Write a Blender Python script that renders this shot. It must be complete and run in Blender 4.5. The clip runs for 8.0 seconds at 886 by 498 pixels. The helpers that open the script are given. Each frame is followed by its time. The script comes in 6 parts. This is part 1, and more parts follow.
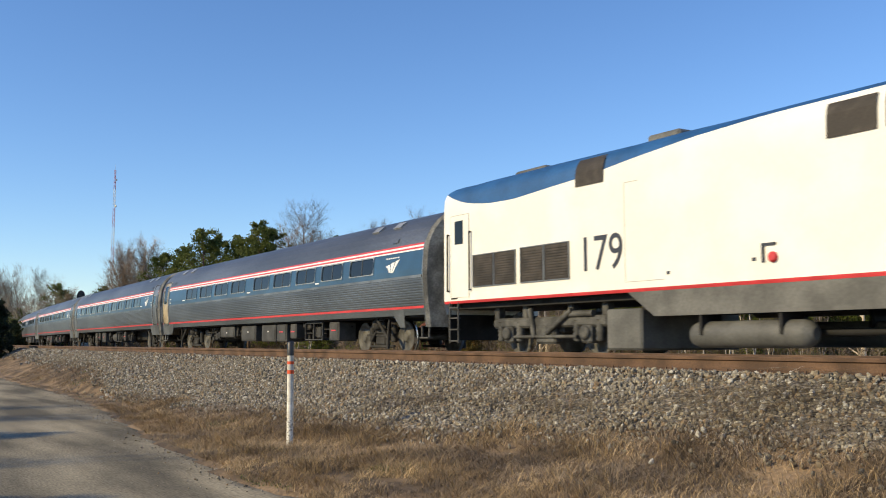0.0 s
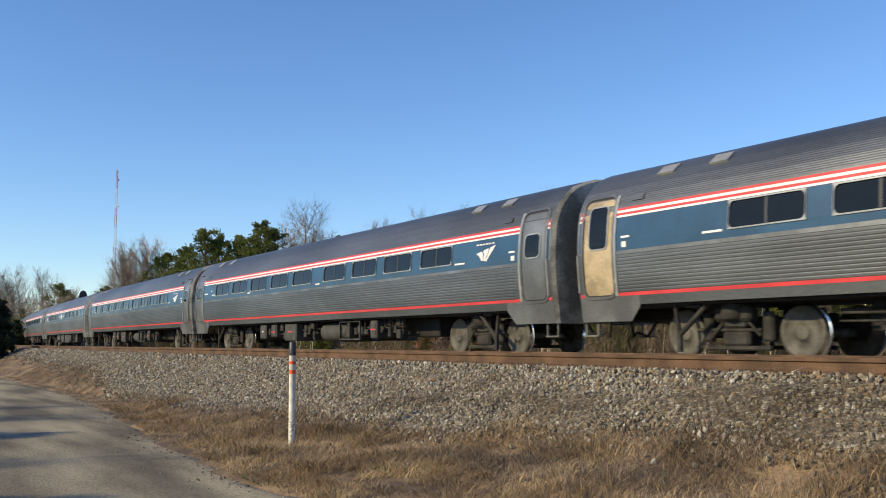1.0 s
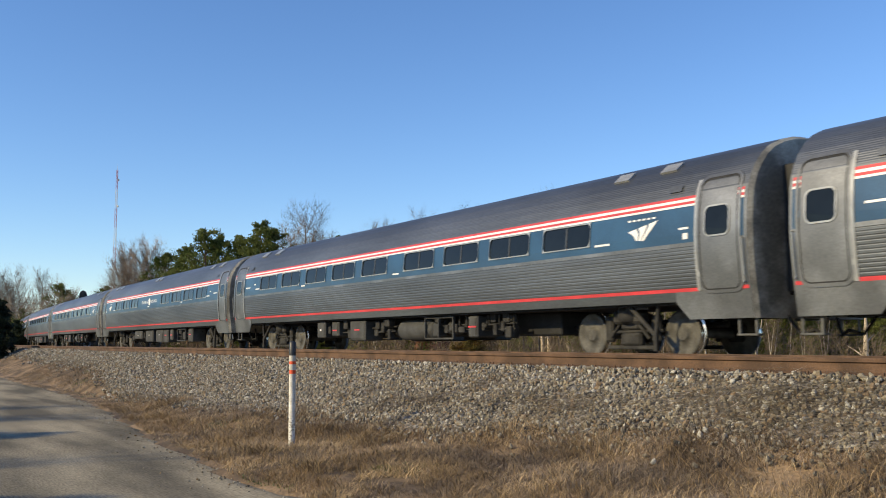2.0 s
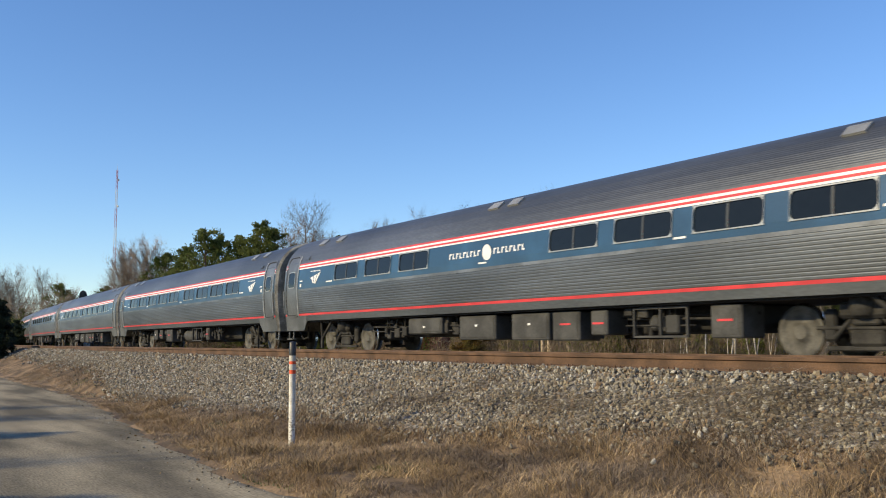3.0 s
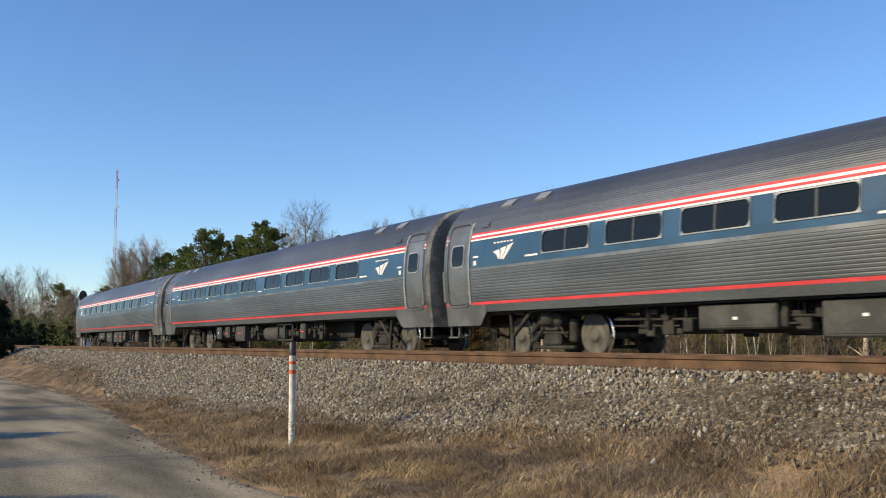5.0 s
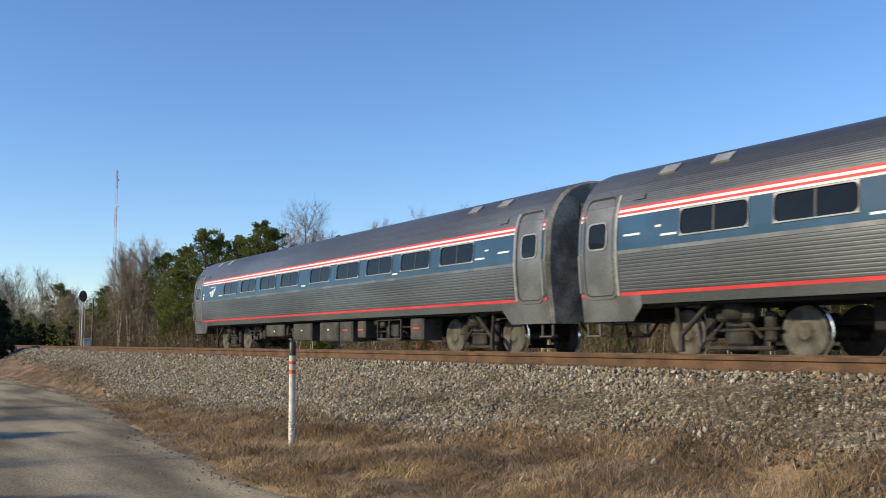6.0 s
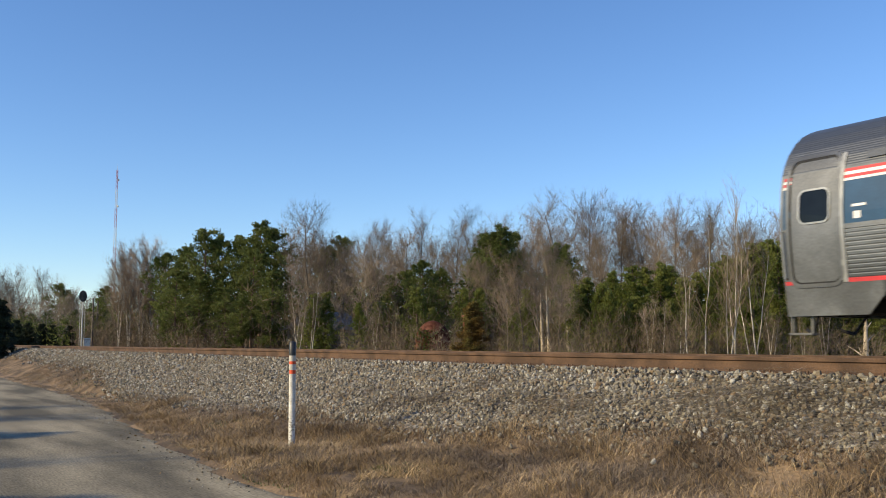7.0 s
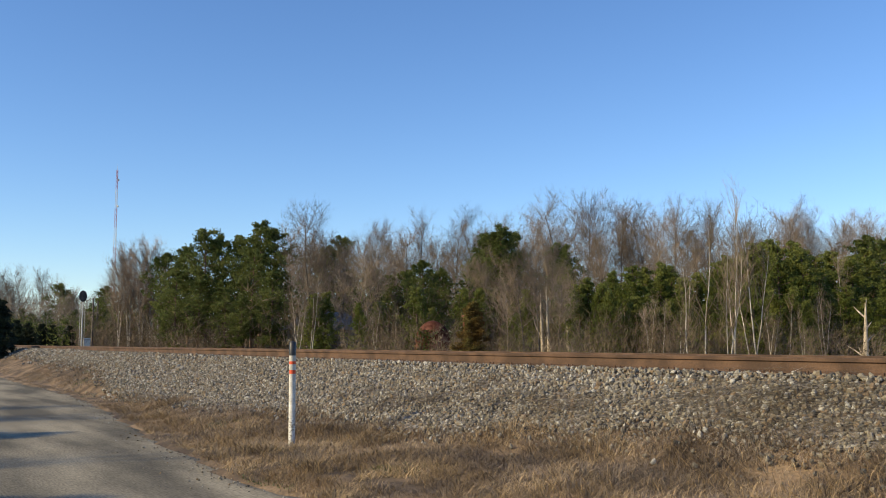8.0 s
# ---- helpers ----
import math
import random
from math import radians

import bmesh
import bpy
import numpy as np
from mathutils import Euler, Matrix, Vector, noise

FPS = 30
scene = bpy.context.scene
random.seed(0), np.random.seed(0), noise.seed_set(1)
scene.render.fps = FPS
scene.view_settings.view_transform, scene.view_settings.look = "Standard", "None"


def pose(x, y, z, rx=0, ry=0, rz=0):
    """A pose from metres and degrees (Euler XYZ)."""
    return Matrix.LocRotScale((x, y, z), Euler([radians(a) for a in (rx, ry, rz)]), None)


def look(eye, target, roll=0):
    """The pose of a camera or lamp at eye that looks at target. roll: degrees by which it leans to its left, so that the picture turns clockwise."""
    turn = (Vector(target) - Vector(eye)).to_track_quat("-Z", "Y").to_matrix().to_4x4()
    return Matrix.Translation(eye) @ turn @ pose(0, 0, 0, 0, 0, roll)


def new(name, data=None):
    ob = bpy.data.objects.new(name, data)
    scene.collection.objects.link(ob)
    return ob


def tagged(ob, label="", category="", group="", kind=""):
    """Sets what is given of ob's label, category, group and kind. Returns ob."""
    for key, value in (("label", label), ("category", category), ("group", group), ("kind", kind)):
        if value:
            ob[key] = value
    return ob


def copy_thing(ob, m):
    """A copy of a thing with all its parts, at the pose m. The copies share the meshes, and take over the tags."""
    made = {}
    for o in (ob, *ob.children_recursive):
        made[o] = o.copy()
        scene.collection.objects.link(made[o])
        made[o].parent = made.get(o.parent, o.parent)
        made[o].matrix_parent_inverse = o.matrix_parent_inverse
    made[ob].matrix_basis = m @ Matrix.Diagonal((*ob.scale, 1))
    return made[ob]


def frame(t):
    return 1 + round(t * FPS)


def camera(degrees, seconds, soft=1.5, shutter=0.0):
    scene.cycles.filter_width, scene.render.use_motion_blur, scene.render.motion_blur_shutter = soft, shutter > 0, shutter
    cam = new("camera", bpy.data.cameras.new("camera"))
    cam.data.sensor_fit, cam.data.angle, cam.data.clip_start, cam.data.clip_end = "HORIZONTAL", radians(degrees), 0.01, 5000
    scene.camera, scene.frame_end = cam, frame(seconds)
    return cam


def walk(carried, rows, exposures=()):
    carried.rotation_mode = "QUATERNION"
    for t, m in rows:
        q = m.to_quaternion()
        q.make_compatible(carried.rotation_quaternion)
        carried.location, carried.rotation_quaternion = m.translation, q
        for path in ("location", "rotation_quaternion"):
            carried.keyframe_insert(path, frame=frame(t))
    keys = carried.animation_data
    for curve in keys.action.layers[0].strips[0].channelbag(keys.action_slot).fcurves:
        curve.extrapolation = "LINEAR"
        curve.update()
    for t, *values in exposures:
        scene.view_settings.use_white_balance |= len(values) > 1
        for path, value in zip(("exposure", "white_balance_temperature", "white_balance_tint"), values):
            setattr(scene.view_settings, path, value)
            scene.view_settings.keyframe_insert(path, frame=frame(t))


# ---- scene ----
cam = camera(50.34, 8.0, soft=1.0, shutter=0.06)

# ---- plan: train track centre runs at Y = DY, straight, then bends away from the road ----
DY, BEND, RADIUS = 14.27, -20.15, 1057.0
NEAR = 4.08          # spacing of the two tracks
NEAR_Z = 0.12        # the road-side track lies a little higher
PITCH = 26.01        # coupled length of a coach
SPEED, START = 31.22, -20.51
ROAD_Z = -1.22


def track_at(s, q=0.0):
    """Point of the plan at station s, q metres to the road side of the train's track; and the heading."""
    a = min(max(BEND - s, 0.0), 420.0) / RADIUS
    extra = max(BEND - s - 420.0, 0.0)
    x = s if s > BEND else BEND - RADIUS * math.sin(a) - extra * math.cos(a)
    y = DY + (0.0 if s > BEND else RADIUS * (1 - math.cos(a)) + extra * math.sin(a))
    return x - q * math.sin(a), y - q * math.cos(a), -a


AIM = 32.14
EYE = (0.0, 0.0, 0.30)


def aim(turn=0.0):
    a, e = radians(AIM + turn), radians(5.657)
    d = Vector((-math.cos(a) * math.cos(e), math.sin(a) * math.cos(e), math.sin(e)))
    return look(EYE, Vector(EYE) + d * 10, -0.11)


walk(cam, [(0.0, aim(0.11)), (0.2, aim(0.06)), (0.4, aim()), (1.0, aim()), (8.0, aim())], [(0.0, 0.0, 6300, 12), (8.0, 0.0, 6300, 12)])

# ---- light ----
SUN_TO = Vector((-0.17, -1.0, 0.52)).normalized()
world = bpy.data.worlds.new("sky")
scene.world = world
world.use_nodes = True
wn = world.node_tree.nodes
sky = wn.new("ShaderNodeTexSky")
sky.sky_type, sky.sun_disc = "NISHITA", False
sky.sun_elevation = math.asin(SUN_TO.z)
sky.sun_rotation = math.atan2(SUN_TO.x, SUN_TO.y)
sky.altitude, sky.air_density, sky.dust_density, sky.ozone_density = 200, 1.0, 0.1, 4.0
wn["Background"].inputs[1].default_value = 0.17
deep = wn.new("ShaderNodeHueSaturation")
deep.inputs["Saturation"].default_value = 1.10
deep.inputs["Hue"].default_value = 0.504
world.node_tree.links.new(sky.outputs[0], deep.inputs["Color"])
world.node_tree.links.new(deep.outputs[0], wn["Background"].inputs[0])
sun = new("sun", bpy.data.lights.new("sun", "SUN"))
sun.data.energy, sun.data.angle, sun.data.color = 5.0, radians(0.5), (1.0, 0.81, 0.46)
sun.matrix_world = look((0, 0, 60), Vector((0, 0, 60)) - SUN_TO)


# ---- materials ----
def material(name, colour, rough=0.8, metal=0.0, vary=0.25, scale=3.0, fine=40.0, bump=0.15, second=None,
             stretch=(1, 1, 1), rand=0.0, island=False, spec=0.5, patch=(0.42, 0.62), thin=0.0, shades=()):
    """Procedural surface: base colour broken by large patches and fine grain, with fine relief."""
    m = bpy.data.materials.new(name)
    m.use_nodes = True
    nt = m.node_tree
    n, l = nt.nodes, nt.links
    b = n["Principled BSDF"]
    tc = n.new("ShaderNodeTexCoord")
    mp = n.new("ShaderNodeMapping")
    mp.inputs["Scale"].default_value = stretch
    l.new(tc.outputs["Object"], mp.inputs[0])
    big, small = n.new("ShaderNodeTexNoise"), n.new("ShaderNodeTexNoise")
    big.inputs["Scale"].default_value, small.inputs["Scale"].default_value = scale, fine
    big.inputs["Detail"].default_value, small.inputs["Detail"].default_value = 5, 4
    l.new(mp.outputs[0], big.inputs["Vector"])
    l.new(mp.outputs[0], small.inputs["Vector"])
    dark = tuple(c * (1 - vary) for c in colour)
    other = second or tuple(min(1, c * (1 + vary)) for c in colour)
    ramp = n.new("ShaderNodeValToRGB")
    e = ramp.color_ramp.elements
    e[0].position, e[1].position = patch
    e[0].color, e[1].color = (*dark, 1), (*other, 1)
    l.new(big.outputs[0], ramp.inputs[0])
    mixn = n.new("ShaderNodeMix")
    mixn.data_type, mixn.blend_type = "RGBA", "OVERLAY"
    mixn.inputs[0].default_value = min(1.0, vary * 1.6)
    l.new(ramp.outputs[0], mixn.inputs[6])
    l.new(small.outputs[0], mixn.inputs[7])
    out = mixn.outputs[2]
    if rand or island:
        hsv = n.new("ShaderNodeHueSaturation")
        src = n.new("ShaderNodeNewGeometry").outputs["Random Per Island"] if island else n.new("ShaderNodeObjectInfo").outputs["Random"]
        mr = n.new("ShaderNodeMapRange")
        mr.inputs[3].default_value, mr.inputs[4].default_value = 1 - rand, 1 + rand
        l.new(src, mr.inputs[0])
        l.new(mr.outputs[0], hsv.inputs["Value"])
        l.new(out, hsv.inputs["Color"])
        out = hsv.outputs[0]
    if shades:
        many = n.new("ShaderNodeValToRGB")
        many.color_ramp.interpolation = "CONSTANT"
        el = many.color_ramp.elements
        for k, c in enumerate(shades):
            s = el[k] if k < 2 else el.new(k / len(shades))
            s.position, s.color = k / len(shades), (*c, 1)
        l.new(n.new("ShaderNodeNewGeometry").outputs["Random Per Island"] if island else n.new("ShaderNodeObjectInfo").outputs["Random"], many.inputs[0])
        tint = n.new("ShaderNodeMix")
        tint.data_type, tint.blend_type = "RGBA", "OVERLAY"
        tint.inputs[0].default_value = 0.5
        l.new(many.outputs[0], tint.inputs[6])
        l.new(small.outputs[0], tint.inputs[7])
        out = tint.outputs[2]
    l.new(out, b.inputs["Base Color"])
    if thin:
        tr, ms = n.new("ShaderNodeBsdfTranslucent"), n.new("ShaderNodeMixShader")
        ms.inputs[0].default_value = thin
        l.new(out, tr.inputs[0])
        l.new(b.outputs[0], ms.inputs[1])
        l.new(tr.outputs[0], ms.inputs[2])
        l.new(ms.outputs[0], n["Material Output"].inputs[0])
    b.inputs["Roughness"].default_value, b.inputs["Metallic"].default_value = rough, metal
    b.inputs["Specular IOR Level"].default_value = spec
    if bump:
        bp = n.new("ShaderNodeBump")
        bp.inputs["Strength"].default_value, bp.inputs["Distance"].default_value = bump, 0.02
        l.new(small.outputs[0], bp.inputs["Height"])
        l.new(bp.outputs[0], b.inputs["Normal"])
    return m


STEEL = material("stainless_steel", (0.165, 0.174, 0.176), 0.42, 0.80, 0.18, 0.7, 30, 0.03, stretch=(0.25, 1, 1))
STEEL_SMOOTH = material("stainless_plain", (0.215, 0.22, 0.218), 0.44, 0.75, 0.22, 1.1, 30, 0.03)
ROOF_STEEL = material("stainless_roof", (0.150, 0.158, 0.164), 0.44, 0.80, 0.2, 0.6, 25, 0.03, stretch=(0.25, 1, 1))
BLUE = material("blue_paint", (0.026, 0.075, 0.145), 0.35, 0, 0.15, 1.0, 30, 0.02)
RED = material("red_stripe", (0.56, 0.045, 0.05), 0.45, 0, 0.12, 2, 30, 0.0)
WHITE = material("white_stripe", (0.78, 0.76, 0.74), 0.4, 0, 0.06, 2, 30, 0.0)
END_STEEL = material("grimy_end_steel", (0.29, 0.275, 0.235), 0.7, 0.2, 0.4, 1.5, 20, 0.1)
TAN_DOOR = material("tan_door", (0.42, 0.33, 0.20), 0.45, 0.3, 0.25, 1.5, 20, 0.03)
BRIGHT = material("polished_trim", (0.40, 0.40, 0.38), 0.4, 0.5, 0.12, 2, 30, 0.0)
MULLION = material("dark_mullion", (0.05, 0.055, 0.06), 0.5, 0, 0.1, 3, 20, 0.0)
LOCO_TRUCK = material("loco_truck", (0.075, 0.073, 0.066), 0.7, 0.1, 0.4, 3, 25, 0.2)
SEAM = material("panel_seam", (0.42, 0.40, 0.35), 0.6, 0, 0.2, 2, 20, 0.0)
GLASS = material("window_glass", (0.010, 0.013, 0.015), 0.08, 0, 0.1, 1.5, 8, 0.0, spec=0.22)
RUBBER = material("black_rubber", (0.02, 0.02, 0.02), 0.7, 0, 0.3, 3, 30, 0.1)
UNDER = material("under_frame", (0.012, 0.0115, 0.011), 0.85, 0, 0.4, 2.5, 20, 0.2)
TRUCK = material("truck_dirt", (0.030, 0.0285, 0.026), 0.85, 0.1, 0.4, 3, 25, 0.25)
BOX = material("grey_equipment", (0.050, 0.050, 0.048), 0.75, 0, 0.3, 2, 25, 0.1)
WHEEL = material("wheel_steel", (0.085, 0.081, 0.072), 0.7, 0.2, 0.3, 4, 30, 0.1)
TREAD = material("polished_tread", (0.75, 0.74, 0.72), 0.25, 1.0, 0.1, 5, 30, 0.0)
LOCO = material("loco_silver", (0.80, 0.775, 0.70), 0.42, 0.0, 0.05, 0.8, 20, 0.02)
LOCO_BLUE = material("loco_blue", (0.018, 0.085, 0.225), 0.5, 0, 0.15, 1.0, 20, 0.02)
LOCO_GREY = material("loco_grey", (0.105, 0.104, 0.096), 0.65, 0, 0.25, 1.5, 20, 0.05)
GRILLE = material("grille", (0.05, 0.042, 0.035), 0.7, 0.2, 0.3, 3, 30, 0.1)
NUMBER = material("number_paint", (0.03, 0.035, 0.05), 0.5, 0, 0.1, 3, 30, 0.0)
RAIL = material("rusty_rail", (0.105, 0.06, 0.034), 0.85, 0.1, 0.3, 2, 60, 0.2)
SLEEPER = material("tarred_wood", (0.055, 0.042, 0.032), 0.9, 0, 0.4, 3, 40, 0.4, stretch=(1, 6, 6))
PEBBLES = ((0.158, 0.138, 0.102), (0.260, 0.220, 0.153), (0.102, 0.093, 0.077), (0.215, 0.192, 0.153), (0.305, 0.266, 0.192), (0.186, 0.147, 0.096), (0.271, 0.249, 0.209), (0.130, 0.113, 0.090), (0.429, 0.401, 0.339), (0.237, 0.169, 0.102))
STONE = material("ballast_stone", (0.235, 0.195, 0.148), 0.9, 0, 0.3, 9, 60, 0.3, island=True, shades=PEBBLES)
STONE_ONE = material("ballast_single", (0.25, 0.21, 0.16), 0.9, 0, 0.3, 9, 60, 0.3, shades=PEBBLES)


# ---- mesh helpers ----
class Build:
    """Collects verts and faces of one mesh."""

    def __init__(self):
        self.v, self.f, self.smooth = [], [], []

    def add(self, verts, faces, smooth=False):
        o = len(self.v)
        self.v += [tuple(p) for p in verts]
        self.f += [tuple(i + o for i in f) for f in faces]
        self.smooth += [smooth] * len(faces)
        return self

    def box(self, lo, hi, bev=0.0):
        (x0, y0, z0), (x1, y1, z1) = lo, hi
        if bev <= 0:
            vs = [(x, y, z) for x in (x0, x1) for y in (y0, y1) for z in (z0, z1)]
            return self.add(vs, [(0, 1, 3, 2), (4, 6, 7, 5), (0, 4, 5, 1), (2, 3, 7, 6), (0, 2, 6, 4), (1, 5, 7, 3)])
        b = min(bev, (x1 - x0) / 3, (y1 - y0) / 3, (z1 - z0) / 3)
        bm = bmesh.new()
        bmesh.ops.create_cube(bm, size=1)
        for v in bm.verts:
            v.co = ((x0 + x1) / 2 + v.co.x * (x1 - x0), (y0 + y1) / 2 + v.co.y * (y1 - y0), (z0 + z1) / 2 + v.co.z * (z1 - z0))
        bmesh.ops.bevel(bm, geom=bm.edges[:], offset=b, segments=1, affect="EDGES")
        bm.verts.index_update()
        self.add([v.co for v in bm.verts], [[v.index for v in f.verts] for f in bm.faces])
        bm.free()
        return self

    def rod(self, a, b, r0, r1=None, n=8, caps=True):
        a, b = Vector(a), Vector(b)
        r1 = r0 if r1 is None else r1
        d = (b - a).normalized()
        u = d.orthogonal().normalized()
        w = d.cross(u)
        vs = []
        for c, r in ((a, r0), (b, r1)):
            vs += [c + (u * math.cos(2 * math.pi * i / n) + w * math.sin(2 * math.pi * i / n)) * r for i in range(n)]
        fs = [(i, (i + 1) % n, n + (i + 1) % n, n + i) for i in range(n)]
        self.add(vs, fs, True)
        if caps:
            self.add(vs[:n], [tuple(reversed(range(n)))])
            self.add(vs[n:], [tuple(range(n))])
        return self

    def lathe(self, centre, axis, prof, n=20):
        """prof: (along axis, radius) pairs."""
        c, d = Vector(centre), Vector(axis).normalized()
        u = d.orthogonal().normalized()
        w = d.cross(u)
        vs, fs = [], []
        for h, r in prof:
            vs += [c + d * h + (u * math.cos(2 * math.pi * i / n) + w * math.sin(2 * math.pi * i / n)) * r for i in range(n)]
        for k in range(len(prof) - 1):
            fs += [(k * n + i, k * n + (i + 1) % n, (k + 1) * n + (i + 1) % n, (k + 1) * n + i) for i in range(n)]
        self.add(vs, fs, True)
        self.add(vs[:n], [tuple(reversed(range(n)))])
        self.add(vs[-n:], [tuple(range(n))])
        return self

    def prism(self, poly, y0, y1):
        """Polygon in (x, z), from y0 to y1."""
        n = len(poly)
        vs = [(x, y0, z) for x, z in poly] + [(x, y1, z) for x, z in poly]
        self.add(vs, [tuple(range(n)), tuple(reversed(range(n, 2 * n)))] + [(i, n + i, n + (i + 1) % n, (i + 1) % n) for i in range(n)])
        return self

    def mesh(self, name, *mats):
        me = bpy.data.meshes.new(name)
        me.from_pydata(self.v, [], self.f)
        for m in mats:
            me.materials.append(m)
        me.polygons.foreach_set("use_smooth", self.smooth)
        me.update()
        return me


def part(name, build, mat, parent=None, label=""):
    me = build.mesh(name, mat) if isinstance(build, Build) else build
    ob = new(name, me)
    if parent:
        ob.parent = parent
    return tagged(ob, label)


def same_part(name, me, parent, m, label=""):
    ob = new(name, me)
    ob.parent = parent
    ob.matrix_basis = m
    return tagged(ob, label)


def thing(name, label, category, group="", kind="", m=None):
    ob = new(name)
    ob.empty_display_size = 0.3
    if m:
        ob.matrix_basis = m
    return tagged(ob, label, category, group, kind)


# ---- ground ----
def along(table, s):
    """Value at station s on a line of (station, value) points."""
    if s <= table[0][0]:
        return table[0][1]
    for (a, va), (b, vb) in zip(table, table[1:]):
        if s <= b:
            return va + (vb - va) * (s - a) / (b - a)
    return table[-1][1]


def road_edge(s):
    e = along(((-60, 8.7), (-27.5, 8.65), (-19, 9.55), (-13, 10.25), (-9, 10.42), (20, 11.0)), s)
    return e + 0.16 * noise.noise((s * 0.35, 3.1, 0)) + 0.09 * noise.noise((s * 2.1, 7.7, 0)) + 0.05 * noise.noise((s * 6.3, 1.7, 0))


def smooth_step(a, b, v):
    t = min(1.0, max(0.0, (v - a) / (b - a)))
    return t * t * (3 - 2 * t)


def ground_z(s, q):
    """Height of the ground at station s, q metres to the road side of the train's track."""
    bumps = 0.10 * noise.noise((s * 0.45, q * 0.45, 0)) + 0.05 * noise.noise((s * 1.3, q * 1.3, 5))
    toe = 7.9 + 0.5 * noise.noise((s * 0.16, 1.7, 0))
    if q > 0:
        t = min(1.0, max(0.0, (q - 5.45) / (toe - 5.45)))
        z = -0.10 - 0.88 * t ** 0.92
        if q > toe:
            z = -0.98 - 0.20 * smooth_step(toe, road_edge(s) - 0.3, q) + bumps * smooth_step(toe, toe + 0.5, q) * (1 - smooth_step(road_edge(s) - 0.6, road_edge(s), q))
        if q > road_edge(s) + 0.1:
            z = ROAD_Z - 0.03 - (0.25 * smooth_step(18.5, 21, q)) + bumps * smooth_step(18.5, 21, q)
        return z + 0.03 * noise.noise((s * 2.2, q * 2.2, 9)) * (1 if 5.4 < q < toe else 0)
    z = -0.18 if q > -2.6 else -0.18 - 0.75 * smooth_step(-2.6, -4.6, q)
    return z + bumps * 2 * smooth_step(-4.6, -8, q)


def ground_point(s, q):
    x, y, _ = track_at(s, q)
    return x, y, ground_z(s, q)


def axis_values(spans):
    out = []
    for a, b, step in spans:
        n = max(1, round((b - a) / step))
        out += [a + (b - a) * i / n for i in range(n)]
    return out + [spans[-1][1]]


def ground_sheet():
    ss = axis_values([(-2500, -500, 250), (-500, -120, 12), (-120, -45, 1.5), (-45, 8, 0.25), (8, 60, 3), (60, 2500, 160)])
    qs = axis_values([(-900, -60, 60), (-60, -12, 4), (-12, -4, 1), (-4, 4.6, 0.7), (4.6, 11.6, 0.14), (11.6, 22, 1.0), (22, 60, 8), (60, 2000, 160)])
    vs, fs = [], []
    for s in ss:
        for q in qs:
            vs.append(ground_point(s, q))
    w = len(qs)
    for i in range(len(ss) - 1):
        fs += [(i * w + j, (i + 1) * w + j, (i + 1) * w + j + 1, i * w + j + 1) for j in range(w - 1)]
    b = Build().add(vs, [tuple(reversed(f)) for f in fs], True)
    return tagged(part("ground", b, GROUND), "dry winter grass and earth beside the railway", "ground", kind="structure")


def ground_material():
    """Straw-brown litter over dark earth."""
    return material("dry_ground", (0.15, 0.10, 0.055), 0.95, 0, 0.45, 1.2, 25, 0.8, second=(0.25, 0.17, 0.095))


GROUND = ground_material()
ASPHALT = material("worn_asphalt", (0.225, 0.20, 0.15), 0.95, 0, 0.45, 1.0, 45, 0.25, second=(0.34, 0.295, 0.21), stretch=(0.22, 1, 1), spec=0.12, patch=(0.38, 0.66))
ground_sheet()


def road_sheet():
    ss = axis_values([(-400, -60, 8), (-60, 15, 0.25), (15, 300, 12)])
    qs = [0, 0.06, 0.2, 0.6, 1.4, 2.6, 4.0, 5.6, 7.4, 8.2, 8.3]
    vs, fs = [], []
    for s in ss:
        e = road_edge(s)
        for q in qs:
            x, y, _ = track_at(s, e + q)
            edge = q in (0, 8.3)
            vs.append((x, y, ROAD_Z - (0.05 if edge else 0) + 0.012 * noise.noise((s * 0.5, q * 0.8, 2))))
    w = len(qs)
    for i in range(len(ss) - 1):
        fs += [(i * w + j, i * w + j + 1, (i + 1) * w + j + 1, (i + 1) * w + j) for j in range(w - 1)]
    return tagged(part("road", Build().add(vs, fs, True), ASPHALT), "pale worn asphalt lane dusted with sand", "road", kind="structure")


road_sheet()


# ---- tracks ----
def rail_profile():
    h = [(-0.070, -0.186), (-0.070, -0.176), (-0.012, -0.160), (-0.009, -0.060), (-0.036, -0.045), (-0.037, -0.010), (-0.028, 0.0)]
    return h + [(-a, b) for a, b in reversed(h)]


def sweep_rail(q, top, s0, s1):
    prof = rail_profile()
    b = Build()
    ss = axis_values([(s0, -60, 5), (-60, 20, 1.0), (20, s1, 10)])
    vs, fs, n = [], [], len(prof)
    for s in ss:
        for a, z in prof:
            x, y, _ = track_at(s, q + a)
            vs.append((x, y, top + z))
    for i in range(len(ss) - 1):
        fs += [(i * n + j, i * n + (j + 1) % n, (i + 1) * n + (j + 1) % n, (i + 1) * n + j) for j in range(n)]
    return b.add(vs, fs)


